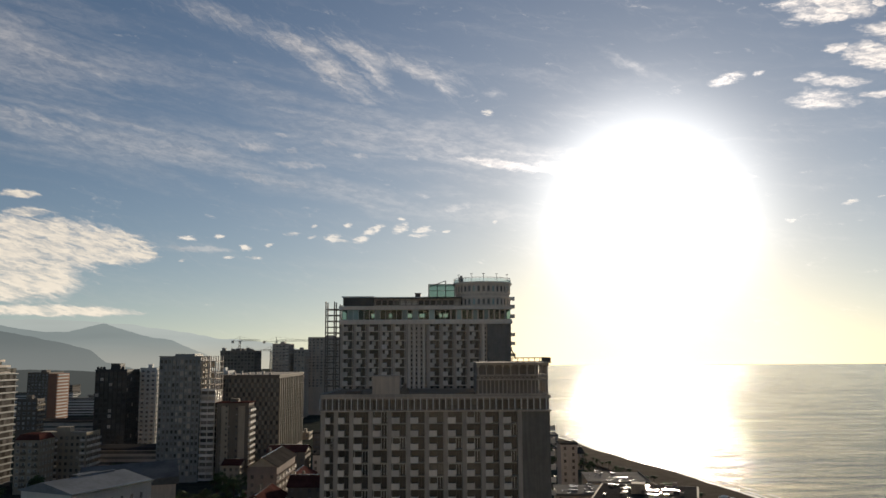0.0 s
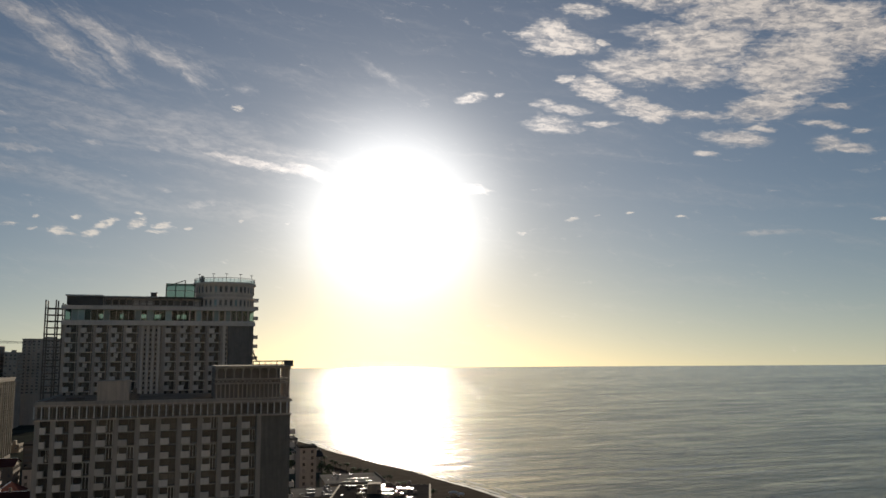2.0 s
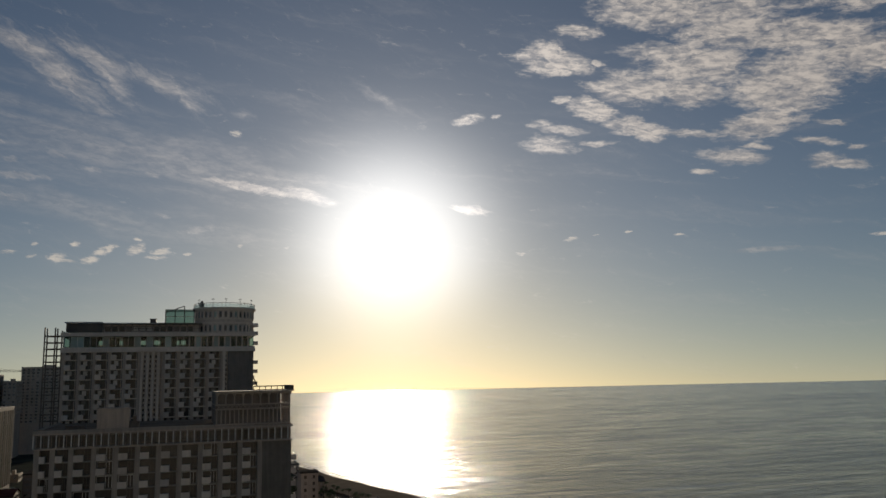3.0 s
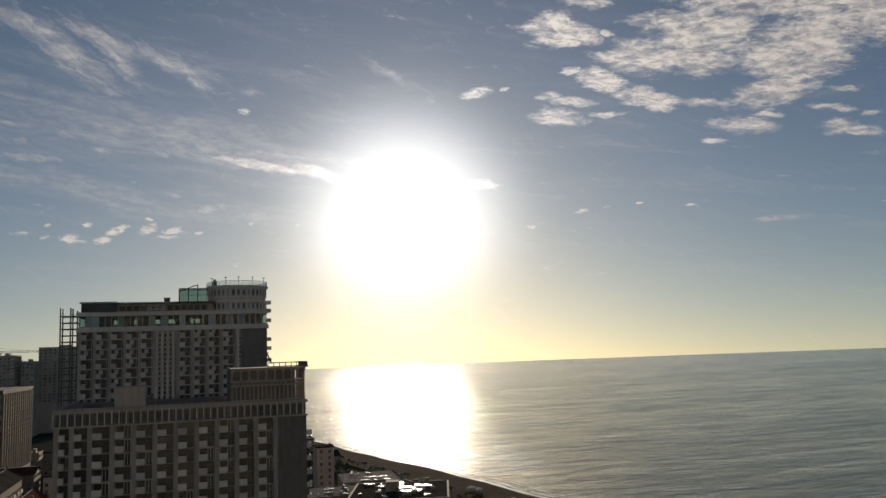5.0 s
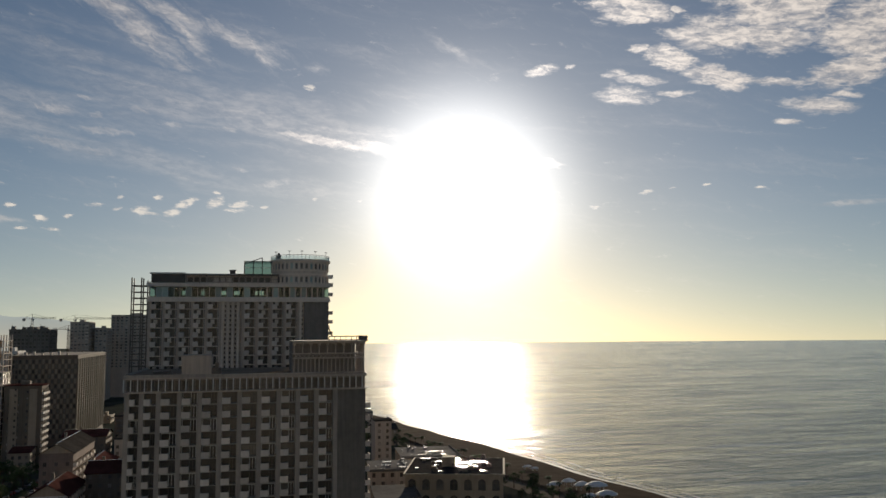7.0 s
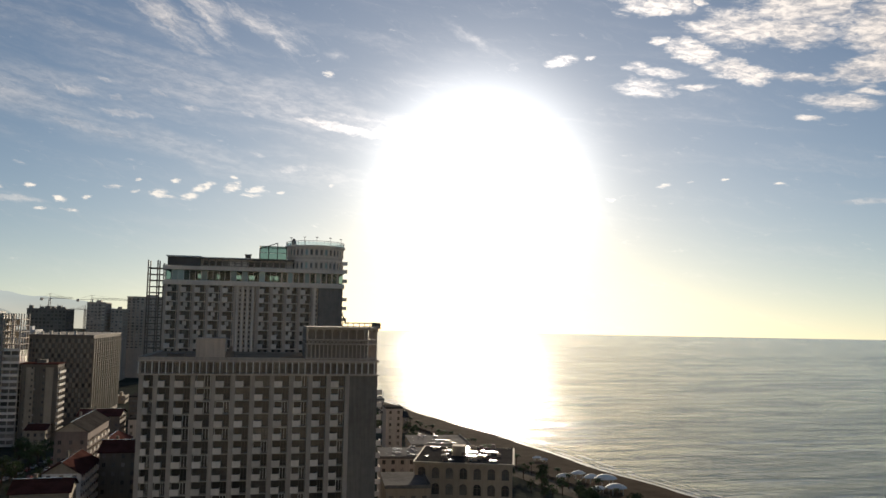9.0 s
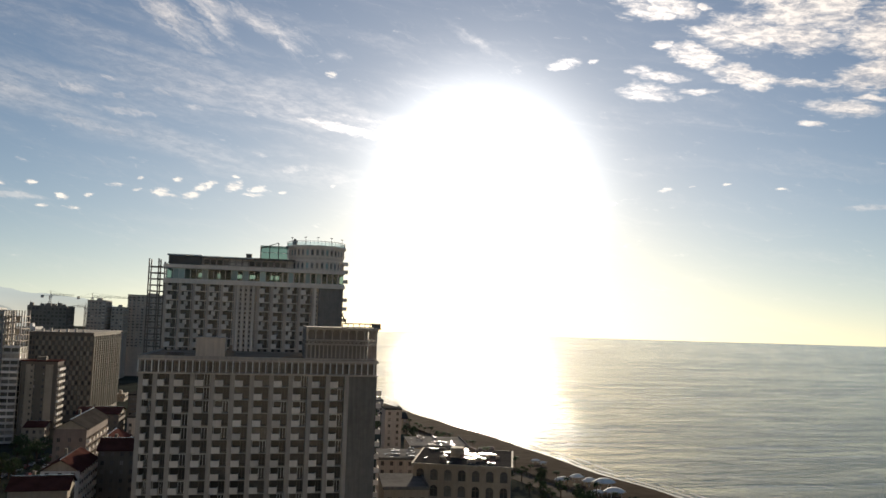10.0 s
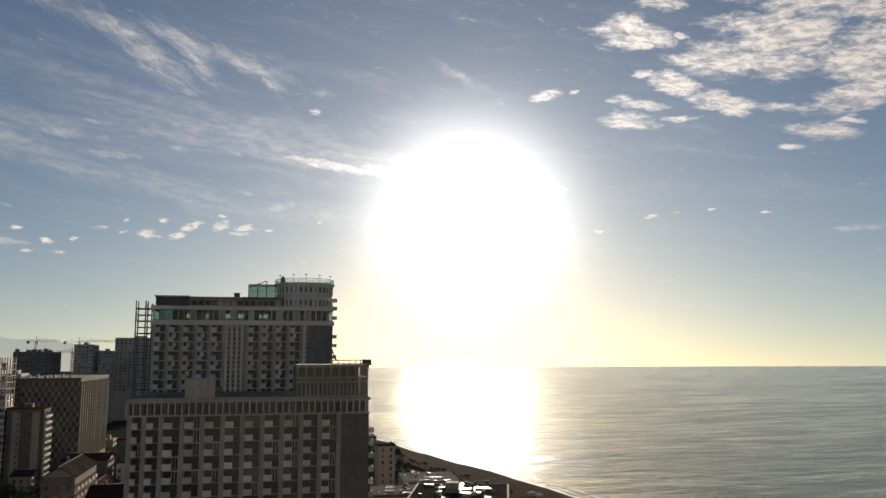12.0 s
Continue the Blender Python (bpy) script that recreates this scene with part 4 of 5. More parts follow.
# ---- towers of the town ----
def curved_tower():
    """White-banded glass tower whose top storeys step back in a curve."""
    x1, d = spot(-27.45, 422)[0], 400
    ob = thing("apartment_tower", (x1 - 26, d, 0), "white-banded glass apartment tower with a curved stepped top", "tower")
    part("core", Geo().box(0, 25.2, 0.6, 22, 0, 55), BLUE_GREY, ob)
    band = Geo().box(-0.3, 26, 0, 22.5, -0.28, 0.28).mesh("floor_band", BLUE_GREY)
    pane = Geo().box(-1.5, 1.5, -0.08, 0, 0, 2.2).mesh("glass_pane", PANE)
    for k in range(18):
        part("floor_band", band, None, ob, at=(0, 0, 3.2 * k + 2))
        for c in range(8):
            part("glass_pane", pane, None, ob, at=(1.6 + c * 3.15, 0.58, 3.2 * k + 2.5))
            if c < 7:
                part("glass_pane", pane, None, ob, at=(25.22, 2 + c * 3.0, 3.2 * k + 2.5), turn=90)
    for k, cut in enumerate((2.0, 4.2, 7.2, 11.5)):
        z = 55.2 + 2.75 * k
        part("floor_band", Geo().box(0, 26 - cut, 0, 22, z + 1.6, z + 2.75), CONCRETE, ob)
        part("glazing", Geo().box(0, 25.0 - cut, 0.8, 21, z, z + 1.6), PANE, ob)
        part("rounded_end", Geo().tube([(26 - cut, 11, z + 1.6, 1.6, 11), (26 - cut, 11, z + 2.75, 1.2, 11)], 14), CONCRETE, ob)


def black_tower():
    ob, w, z, x0 = tower("office_tower", "unlit black-glass tower with small roof turrets", "tower", -23.0, -20.35, -0.95, 520, 22, 3.3, 3.0, NEAR_BLACK, 0.3, 0.35, (2.3, 2.3), NEAR_BLACK, roof=False, glass=BLACK_GLASS, drawn_share=0.05)
    part("roof_edge", Geo().box(-0.3, w + 0.3, -0.5, 22.3, z, z + 0.8), NEAR_BLACK, ob)
    part("lift_house", Geo().box(w * 0.36, w * 0.66, 6, 14, z + 0.8, z + 4.6), NEAR_BLACK, ob)
    for u in (0.04, 0.14, 0.24, 0.74, 0.84):
        part("turret", Geo().tube([(w * u, 1.5, z + 0.8, 0.9, 0.9), (w * u, 1.5, z + 2.0, 0.9, 0.9), (w * u, 1.5, z + 2.7, 0.3, 0.3)], 8), NEAR_BLACK, ob)


def tall_tower():
    """Blue-grey tower; the upper floors of its flank are still an open frame."""
    d = 430
    xl, xm, xr = spot(-19.12, d)[0], spot(-16.5, d)[0], 0
    w, z = xm - xl, 64.4
    ob = thing("apartment_tower", (xl, d, 0), "tall blue-grey apartment tower with an unfinished open concrete flank", "tower")
    part("wall", Geo().box(0, w, 0, 20, 0, z), BLUE_GREY, ob)
    face = Face(ob, 0, 0, 0)
    us, zs, bw, fh = bars(face, w, 3, z - 1, 3.05, 2.25, 0.5, 0.4, BLUE_GREY, 0.4)
    clear, drawn = window_mesh("window", 1.35, 1.9, BLUE_GREY, PANE, 0), window_mesh("window", 1.35, 1.9, BLUE_GREY, CURTAIN_PANE, 1)
    panel = Geo().box(-0.85, 0.85, -0.42, -0.02, 0, 2.4).mesh("panel", STUCCO_GREY)
    rnd = random.Random(8)
    for c, u in enumerate(us):
        for r, zz in enumerate(zs):
            if c in (5, 7) and (r + c // 2) % 2:
                face.put("panel", panel, u, zz + 0.3)
            else:
                face.put("window", drawn if rnd.random() < 0.35 else clear, u, zz + 0.6, 0.02)
    part("roof_step", Geo().box(w * 0.34, w * 0.82, 2, 16, z, z + 1.6).box(-0.3, w + 0.2, -0.5, 20, z, z + 0.5), BLUE_GREY, ob)
    # the flank: slabs and columns, glazed only in the lower storeys
    fw, fd = 8.0, 15.0
    slab = Geo().box(w, w + fw, 0.6, fd, -0.16, 0.16).mesh("floor_slab", CONCRETE)
    lip = Geo().tube([(w + fw * 0.5, 1.2, 0.16, fw * 0.5, 1.7), (w + fw * 0.5, 1.2, 1.1, fw * 0.5, 1.7)], 14, closed=False, arc=(180, 360)).tube(
        [(w + fw * 0.5, 1.2, -0.16, fw * 0.5, 1.7), (w + fw * 0.5, 1.2, 0.16, fw * 0.5, 1.7)], 14, arc=(180, 360)).mesh("curved_balcony", WHITE_PANEL)
    col = Geo().box(-0.22, 0.22, -0.22, 0.22, 0.16, 2.9).mesh("column", CONCRETE)
    glass = Geo().box(w, w + fw - 0.3, 2.4, fd - 1, 0.16, 2.9).mesh("glazing", CURTAIN_PANE)
    wall = Geo().box(-1.1, 1.1, -0.1, 0.1, 0.16, 2.9).mesh("block_infill", CONCRETE)
    for r in range(21):
        zz = 1.0 + r * 3.05
        part("floor_slab", slab, None, ob, at=(0, 0, zz))
        for u in (0.5, 4.0, 7.7):
            for y in (0.9, 5.5, 10, 14.6):
                part("column", col, None, ob, at=(w + u, y, zz))
        if r < 15:
            part("glazing", glass, None, ob, at=(0, 0, zz))
        if r < 16:
            part("curved_balcony", lip, None, ob, at=(0, 0, zz))
        elif r % 2:
            part("block_infill", wall, None, ob, at=(w + 3.8, 9, zz))


def checker_block():
    """Slab with a chequered screen of pale panels and a ribbed flank."""
    d = 520
    x0, x1 = spot(-15.2, d)[0], spot(-11.3, d)[0]
    w, z, dp = x1 - x0, 51.8, 90
    ob = thing("apartment_block", (x0, d, 0), "wide brown block with chequered pale panels and a ribbed sunlit flank", "apartment block")
    part("wall", Geo().box(0, w, 0, dp, 0, z), BROWN, ob)
    face = Face(ob, 0, 0, 0)
    us, zs, bw, fh = bars(face, w, 4, z - 1.2, 3.0, 1.75, 0.25, 0.22, BROWN, 0.3)
    pale = Geo().box(-0.62, 0.62, -0.34, -0.02, 0.1, 2.8).mesh("panel", DULL_PANEL)
    wnd = window_mesh("window", 1.25, 2.1, DARK_METAL, PANE, 0)
    for c, u in enumerate(us):
        for r, zz in enumerate(zs):
            if c < 3:
                face.put("window", wnd, u, zz + 0.4, 0.02)
            elif (r + c) % 2:
                face.put("panel", pale, u, zz)
            else:
                face.put("window", wnd, u, zz + 0.4, 0.02)
    part("parapet", Geo().box(-0.4, w + 0.4, -0.6, dp, z, z + 1.0), BROWN, ob)
    side = Face(ob, w, 0, 90)
    rib = Geo().box(-0.6, 0.6, -0.7, 0, 3, z - 1).mesh("rib", DULL_PANEL)
    for k in range(14):
        side.put("rib", rib, 1.0 + k * 6.5, 0)
    us, zs, bw, fh = bars(side, dp, 16, z - 1.2, 3.0, 4.2, 0.2, 0.35, BROWN, 0.25)
    for c, u in enumerate(us):
        for zz in zs:
            side.put("window", wnd, u, zz + 0.4, 0.02)
    for k in range(7):
        part("roof_vent", Geo().box(2 + k * 4.6, 3.2 + k * 4.6, 6, 8, z + 1, z + 2.2 + (k % 3) * 0.5), CONCRETE, ob)


curved_tower()
black_tower()
tall_tower()
checker_block()
b2, w2, z2, _x = tower("apartment_tower", "hazy brown apartment tower with an orange flank", "tower", -26.9, -24.9, -1.05, 800, 30, 3.1, 3.6, BROWN, 0.8, 0.8, (1.7, 1.6))
part("flank_panel", Geo().box(w2, w2 + 8.5, -0.5, 26, 0, z2 - 0.5), ORANGE, b2, "orange-painted flank")
for k in range(15):
    part("flank_slab", Geo().box(w2 + 8.5, w2 + 9.5, 0, 22, 3.1 * k + 3, 3.1 * k + 4.1), WHITE, b2)
tower("apartment_block", "pale plastered nine-storey apartment block with brown balconies", "apartment block", -26.5, -22.6, -4.85, 420, 16, 3.0, 2.9, TAN, 0.5, 0.6, (1.3, 1.5), BROWN,
      balcony=(lambda c, n_, t: (t == 0 and c in (3, 4, 9, 10)) or t == 90, WHITE_PANEL), z_from=3)
m2, mw, mz, _x = tower("apartment_house", "yellowish apartment house with a red mansard roof", "house", -27.35, -25.2, -5.15, 395, 15, 3.0, 3.0, TAN, 0.8, 0.5, (1.3, 1.6), roof=False, z_from=3,
                       balcony=(lambda c, n_, t: t == 0 and c in (1, 3), BROWN))
part("mansard_roof", Geo().tube([(mw / 2, 7.5, mz, mw * 0.74, 11.2), (mw / 2, 7.5, mz + 2.6, mw * 0.55, 8.2)], 4, arc=(45, 405)), RED_ROOF, m2)
tower("apartment_tower", "slim white apartment tower with balconies on every floor", "tower", -20.28, -19.0, -0.85, 545, 10, 3.0, 3.9, WHITE, 0.6, 0.5, (1.7, 1.7), balcony=(lambda c, n_, t: c != 1, WHITE_PANEL))
s2, sw, sz, _x = tower("apartment_slab", "brown and tan apartment slab with side balconies", "apartment block", -15.34, -12.95, -3.3, 430, 12, 3.0, 4.4, BROWN, 0.5, 0.0, (0.9, 1.1), DARK_METAL,
                       balcony=(lambda c, n_, t: t == 90, WHITE_PANEL), z_from=2)
part("tan_strip", Geo().box(2.3, 6.0, -0.6, -0.36, 0, sz - 0.5), TAN, s2, "tan rendered strip")
sl = window_mesh("strip_window", 0.9, 1.1, BROWN, PANE, 0)
for k in range(13):
    part("strip_window", sl, None, s2, at=(5.0, -0.59, 2.8 + k * 2.95))
part("tan_strip", Geo().box(11.2, 14.6, -0.6, -0.36, 0, sz - 0.5), TAN, s2, "tan rendered strip")
part("cornice", Geo().box(-0.8, sw + 0.8, -1.0, 12.6, sz + 0.9, sz + 1.4), RED_ROOF, s2)
tower("construction_tower", "dark unfinished concrete tower under construction", "tower", -15.25, -12.55, 0.28, 800, 30, 3.2, 3.2, HAZY_GREY, 0.5, 0.5, (2.2, 2.1), HAZY_GREY, z_from=42, drawn_share=0.0)
for u, hgt in ((-15.2, 3.4), (-14.6, 2.6), (-14.2, 3.0), (-13.6, 3.6), (-13.35, 2.4)):
    x = spot(u, 800)[0]
    single("formwork_box", Geo().box(0, 3.2, 0, 3, 0, hgt).box(0.5, 0.8, 0.2, 0.5, hgt, hgt + 1.6), HAZY_GREY, "dark formwork box on the unfinished roof", "formwork", group="formwork on roof", at=(x, 803, 69.1))
tower("apartment_tower", "hazy grey apartment tower with white floor bands", "tower", -11.8, -10.35, 0.75, 850, 30, 3.2, 3.6, STUCCO_GREY, 0.6, 0.9, (2.2, 1.8), balcony=(lambda c, n_, t: t == 0 and c > 3, WHITE_PANEL), z_from=40)
tower("apartment_tower", "hazy grey stepped apartment tower", "tower", -10.35, -9.3, 0.35, 860, 30, 3.2, 3.6, STUCCO_GREY, 0.6, 0.9, (2.2, 1.8), z_from=40)
tower("apartment_tower", "tall dark grey apartment tower behind the hotel", "tower", -9.38, -6.2, 1.2, 900, 34, 3.2, 4.2, STUCCO_GREY, 0.7, 0.9, (2.4, 1.9), z_from=30)
tower("apartment_block", "pale balconied apartment block in shade", "apartment block", -15.55, -14.3, -1.1, 560, 18, 3.0, 3.3, WHITE, 0.5, 0.7, (1.5, 1.6), balcony=(lambda c, n_, t: c % 2 == 0, WHITE_PANEL), z_from=30)
tower("apartment_block", "dark narrow apartment block beside a glass tower", "apartment block", -27.4, -25.9, -2.7, 560, 10, 3.1, 3.3, BROWN, 0.6, 0.8, (1.5, 1.6), balcony=(lambda c, n_, t: t == 90, TAN), z_from=15)
tower("apartment_block", "small sunlit apartment block behind the hotel", "apartment block", -9.9, -9.0, -5.3, 640, 16, 3.0, 3.3, TAN, 0.5, 0.6, (1.5, 1.6), z_from=2)
tower_crane((*spot(-14.0, 812), 70), 9.5, 20, 8, 8, "tower crane on an unfinished concrete tower")
tower_crane((*spot(-11.55, 870), 60), 20, 44, 14, 4, "long-armed tower crane above the apartment towers")
tower_crane((*spot(-11.9, 900), 0), 70, 16, 8, 165, "small tower crane beside the apartment towers")


# ---- low town at the foot of the towers ----
def gable(ob, w, d, h, rise, over=0.6, mat=RED_ROOF, along="x"):
    """Two roof slopes of their own thickness and two gable ends."""
    if along == "x":
        for s, name in ((-1, "roof_slope"), (1, "roof_slope")):
            y0 = d / 2 + s * (d / 2 + over)
            g = Geo()
            zr, ze = h + rise, h - rise * over / (d / 2)
            g.face([(-over, y0, ze), (w + over, y0, ze), (w + over, d / 2, zr), (-over, d / 2, zr)])
            g.face([(-over, y0, ze + 0.25), (w + over, y0, ze + 0.25), (w + over, d / 2, zr + 0.25), (-over, d / 2, zr + 0.25)])
            g.face([(-over, y0, ze), (w + over, y0, ze), (w + over, y0, ze + 0.25), (-over, y0, ze + 0.25)])
            part(name, g, mat, ob)
        part("ridge_cap", Geo().box(-over, w + over, d / 2 - 0.2, d / 2 + 0.2, h + rise + 0.15, h + rise + 0.38), SHINY, ob)
        for x in (0, w):
            part("gable_end", Geo().face([(x, 0, h), (x, d, h), (x, d / 2, h + rise)]), TAN, ob)
    else:
        for s in (-1, 1):
            x0 = w / 2 + s * (w / 2 + over)
            g = Geo()
            zr, ze = h + rise, h - rise * over / (w / 2)
            g.face([(x0, -over, ze), (x0, d + over, ze), (w / 2, d + over, zr), (w / 2, -over, zr)])
            g.face([(x0, -over, ze + 0.25), (x0, d + over, ze + 0.25), (w / 2, d + over, zr + 0.25), (w / 2, -over, zr + 0.25)])
            g.face([(x0, -over, ze), (x0, d + over, ze), (x0, d + over, ze + 0.25), (x0, -over, ze + 0.25)])
            part("roof_slope", g, mat, ob)
        part("ridge_cap", Geo().box(w / 2 - 0.2, w / 2 + 0.2, -over, d + over, h + rise + 0.15, h + rise + 0.38), SHINY, ob)
        for y in (0, d):
            part("gable_end", Geo().face([(0, y, h), (w, y, h), (w / 2, y, h + rise)]), TAN, ob)


def house(at, w, d, h, turn, label, wall=TAN, rise=3.0, roof=RED_ROOF, along="x", name="house", balconies=False, far=False):
    ob = thing(name, (*at, 0), label, "house", turn=turn)
    part("wall", Geo().box(0, w, 0, d, 0, h), wall, ob)
    wnd, wn2 = window_mesh("window", 1.2, 1.5, BROWN, PANE, 1, 0.08), window_mesh("window", 1.2, 1.5, BROWN, CURTAIN_PANE, 1, 0.08)
    blc = Geo().box(-1.3, 1.3, -1.1, 0, -0.15, 0).box(-1.3, 1.3, -1.1, -1.0, 0, 1.0).box(-1.3, -1.2, -1.0, 0, 0, 1).box(1.2, 1.3, -1.0, 0, 0, 1).mesh("balcony", WHITE_PANEL)
    rnd = random.Random(round(at[0] * 7 + at[1]))
    for tn, fx, fy, width in ((0, 0, 0, w), (90, w, 0, d)):
        face = Face(ob, fx, fy, tn)
        count = max(2, int(width / 3.0))
        if far:
            ribbon = Geo().box(0.8, width - 0.8, -0.12, 0, 0, 1.5).mesh("window_band", PANE)
            for r in range(int(h / 3.0)):
                face.put("window_band", ribbon, 0, 3.0 * r + 1.0)
            continue
        for r in range(int(h / 3.0)):
            for c in range(count):
                u = width * (c + 0.5) / count
                face.put("window", wn2 if rnd.random() < 0.3 else wnd, u, 3.0 * r + 1.0, 0.02)
                if balconies and tn == 90 and c % 2 == 0:
                    face.put("balcony", blc, u, 3.0 * r + 0.9, 0)
    if rise:
        gable(ob, w, d, h, rise, mat=roof, along=along)
        part("chimney", Geo().box(w * 0.3, w * 0.3 + 0.9, d * 0.55, d * 0.55 + 0.9, h, h + rise + 1.4), BROWN, ob)
    else:
        part("flat_roof", Geo().box(-0.3, w + 0.3, -0.3, d + 0.3, h, h + 0.3).box(-0.3, w + 0.3, -0.3, 0, h + 0.3, h + 0.9).box(w, w + 0.3, 0, d + 0.3, h + 0.3, h + 0.9), roof, ob)
    return ob


house((-68.5, 278), 11.5, 26, 15, 0, "old plastered house with a red tiled roof and glinting ridge", WHITE, 3.4, along="y", balconies=True)
house((-70, 251), 15.5, 13, 14.6, 4, "low house with a red tiled roof", TAN, 2.6)
house((-56, 300), 12.5, 14, 18, 0, "brown house with a red hipped roof and chimney", BROWN, 3.0)
house((-46.5, 318), 12, 14, 19, -6, "pinkish house with a steep red gable", PINKISH, 4.0, along="y")
house((-73.5, 312), 11.0, 38, 23.5, 0, "pinkish five-storey house with a dark roof and balconies", PINKISH, 3.2, ROOF_FELT, along="y", balconies=True)
house((-112, 420), 9, 14, 10, 0, "small yellowish house in a sunlit gap", TAN, 2.0)
house((-98, 470), 16, 14, 12, 0, "low grey house in deep shade", STUCCO_GREY, 0, ROOF_FELT)
house((-63, 400), 18, 16, 17, 0, "low grey block in deep shade", STUCCO_GREY, 0, ROOF_FELT)
house((-92, 432), 20, 18, 15, 0, "brown low house in deep shade", BROWN, 2.5)
house((-68, 440), 16, 22, 13, 0, "grey low house in deep shade", STUCCO_GREY, 0, ROOF_FELT)
house((-70, 350), 12, 30, 12, 0, "low red-roofed house in shade", TAN, 2.6, along="y")
house((-52, 345), 12, 34, 11, 0, "low brown house with a red roof", BROWN, 2.6, along="y")
house((-50, 460), 14, 26, 14, 0, "low grey house in shade beside the hotel", STUCCO_GREY, 0, ROOF_FELT)
house((-82, 520), 22, 26, 16, 0, "plain brown block in deep shade", BROWN, 0, ROOF_FELT, far=True)
house((-66, 620), 14, 18, 20, 0, "sunlit pale block at the end of the street", TAN, 0, ROOF_FELT)
house((-170, 330), 40, 20, 9, 0, "low grey sheds in shade", STUCCO_GREY, 0, ROOF_FELT, far=True)
house((-205, 470), 60, 30, 12, 0, "low dark block in shade", STUCCO_GREY, 0, ROOF_FELT, far=True)
house((-340, 640), 80, 40, 14, 0, "long low hazy block", STUCCO_GREY, 0, ROOF_FELT, far=True)
house((-300, 720), 50, 30, 24, 0, "white hazy block far in the town", WHITE, 0, WHITE_ROOF, far=True)
house((-255, 690), 30, 20, 18, 0, "pale hazy block far in the town", TAN, 0, WHITE_ROOF, far=True)
rnd_town = random.Random(21)
for k in range(20):
    d = 900 + rnd_town.random() * 280
    a = rnd_town.uniform(-33, -5)
    house((spot(a, d)[0], d), rnd_town.uniform(25, 60), 25, rnd_town.choice((12, 15, 18, 24, 33)), 0, "hazy block far off in the town", rnd_town.choice((WHITE, TAN, STUCCO_GREY, BROWN)), 0, rnd_town.choice((ROOF_FELT, ROOF_GREY)), name="far_house", far=True)


def white_roofed_hall():
    """Pale hall with a low hipped sheet roof and a dark recess."""
    ob = thing("hall", (-116.3, 226, 0), "pale hall with a low white sheet roof", "hall", turn=-25)
    part("wall", Geo().box(0, 19.5, 2, 30, 0, 29), WHITE, ob)
    g = Geo()
    g.face([(-0.6, 1.4, 29.0), (8.5, 1.4, 31.4), (8.5, 30, 31.4), (-0.6, 30, 29.0)])
    g.face([(8.5, 1.4, 31.4), (20.2, 1.4, 29.0), (20.2, 30, 29.0), (8.5, 30, 31.4)])
    g.face([(-0.6, 1.4, 28.7), (20.2, 1.4, 28.7), (20.2, 1.4, 29.0), (8.5, 1.4, 31.4), (-0.6, 1.4, 29.0)])
    g.face([(20.2, 1.4, 28.7), (20.2, 30, 28.7), (20.2, 30, 29.0), (20.2, 1.4, 29.0)])
    part("roof", g, WHITE_ROOF, ob)
    # dark box put where the roof recess lies in shade
    part("roof_recess", Geo().box(1.2, 7.8, 17, 25, 30.2, 31.0), DARK_METAL, ob, "dark flat box standing in for the shaded roof recess")
    part("roof_kerb", Geo().box(8.2, 9.0, 13, 26, 31.2, 31.75), WHITE_ROOF, ob)
    part("eaves_edge", Geo().box(20.2, 20.5, 1.4, 30, 28.6, 29.1), SHINY, ob)
    wnd = window_mesh("window", 1.2, 1.9, PALE_METAL, PANE, 1)
    face = Face(ob, 19.5, 2, 90)
    for k in range(7):
        for z in (24.2, 20.4):
            face.put("window", wnd, 2.5 + k * 3.6, z, 0.02)
    for k in range(5):
        part("window", wnd, None, ob, at=(2 + k * 3.9, 1.98, 24.2))


white_roofed_hall()
sh = thing("shed", (-134, 306, 0), "long grey shed with a sloping sheet roof", "shed", turn=20)
part("wall", Geo().box(0, 34, 0, 22, 0, 17), STUCCO_GREY, sh)
part("roof", Geo().face([(-1, -1, 17), (35, -1, 19.5), (35, 23, 23), (-1, 23, 21.5)]).face([(-1, -1, 16.6), (35, -1, 16.6), (35, -1, 19.5), (-1, -1, 17)]), ROOF_GREY, sh)


# ---- between the hotel and the sea ----
def roof_sheets(ob, x0, x1, y0, y1, z, count, seed):
    """Loose metal sheets and ducts lying about a flat roof."""
    rnd = random.Random(seed)
    for k in range(count):
        x, y = rnd.uniform(x0, x1), rnd.uniform(y0, y1)
        s, t = rnd.choice((0.4, 0.6, 0.9, 1.5, 2.2, 3.4)), rnd.uniform(0.25, 0.9)
        q, tilt, skew = z + rnd.uniform(0.25, 1.0), rnd.uniform(-0.02, 0.03), rnd.uniform(-1.0, 1.0)
        top = [(x, y, q), (x + s, y + skew, q), (x + s, y + t + skew, q + tilt), (x, y + t, q + tilt)]
        g = Geo().face(top)
        for a, b in zip(top, top[1:] + top[:1]):
            g.face([(a[0], a[1], z), (b[0], b[1], z), b, a])
        part("roof_sheet", g, SHINY, ob)


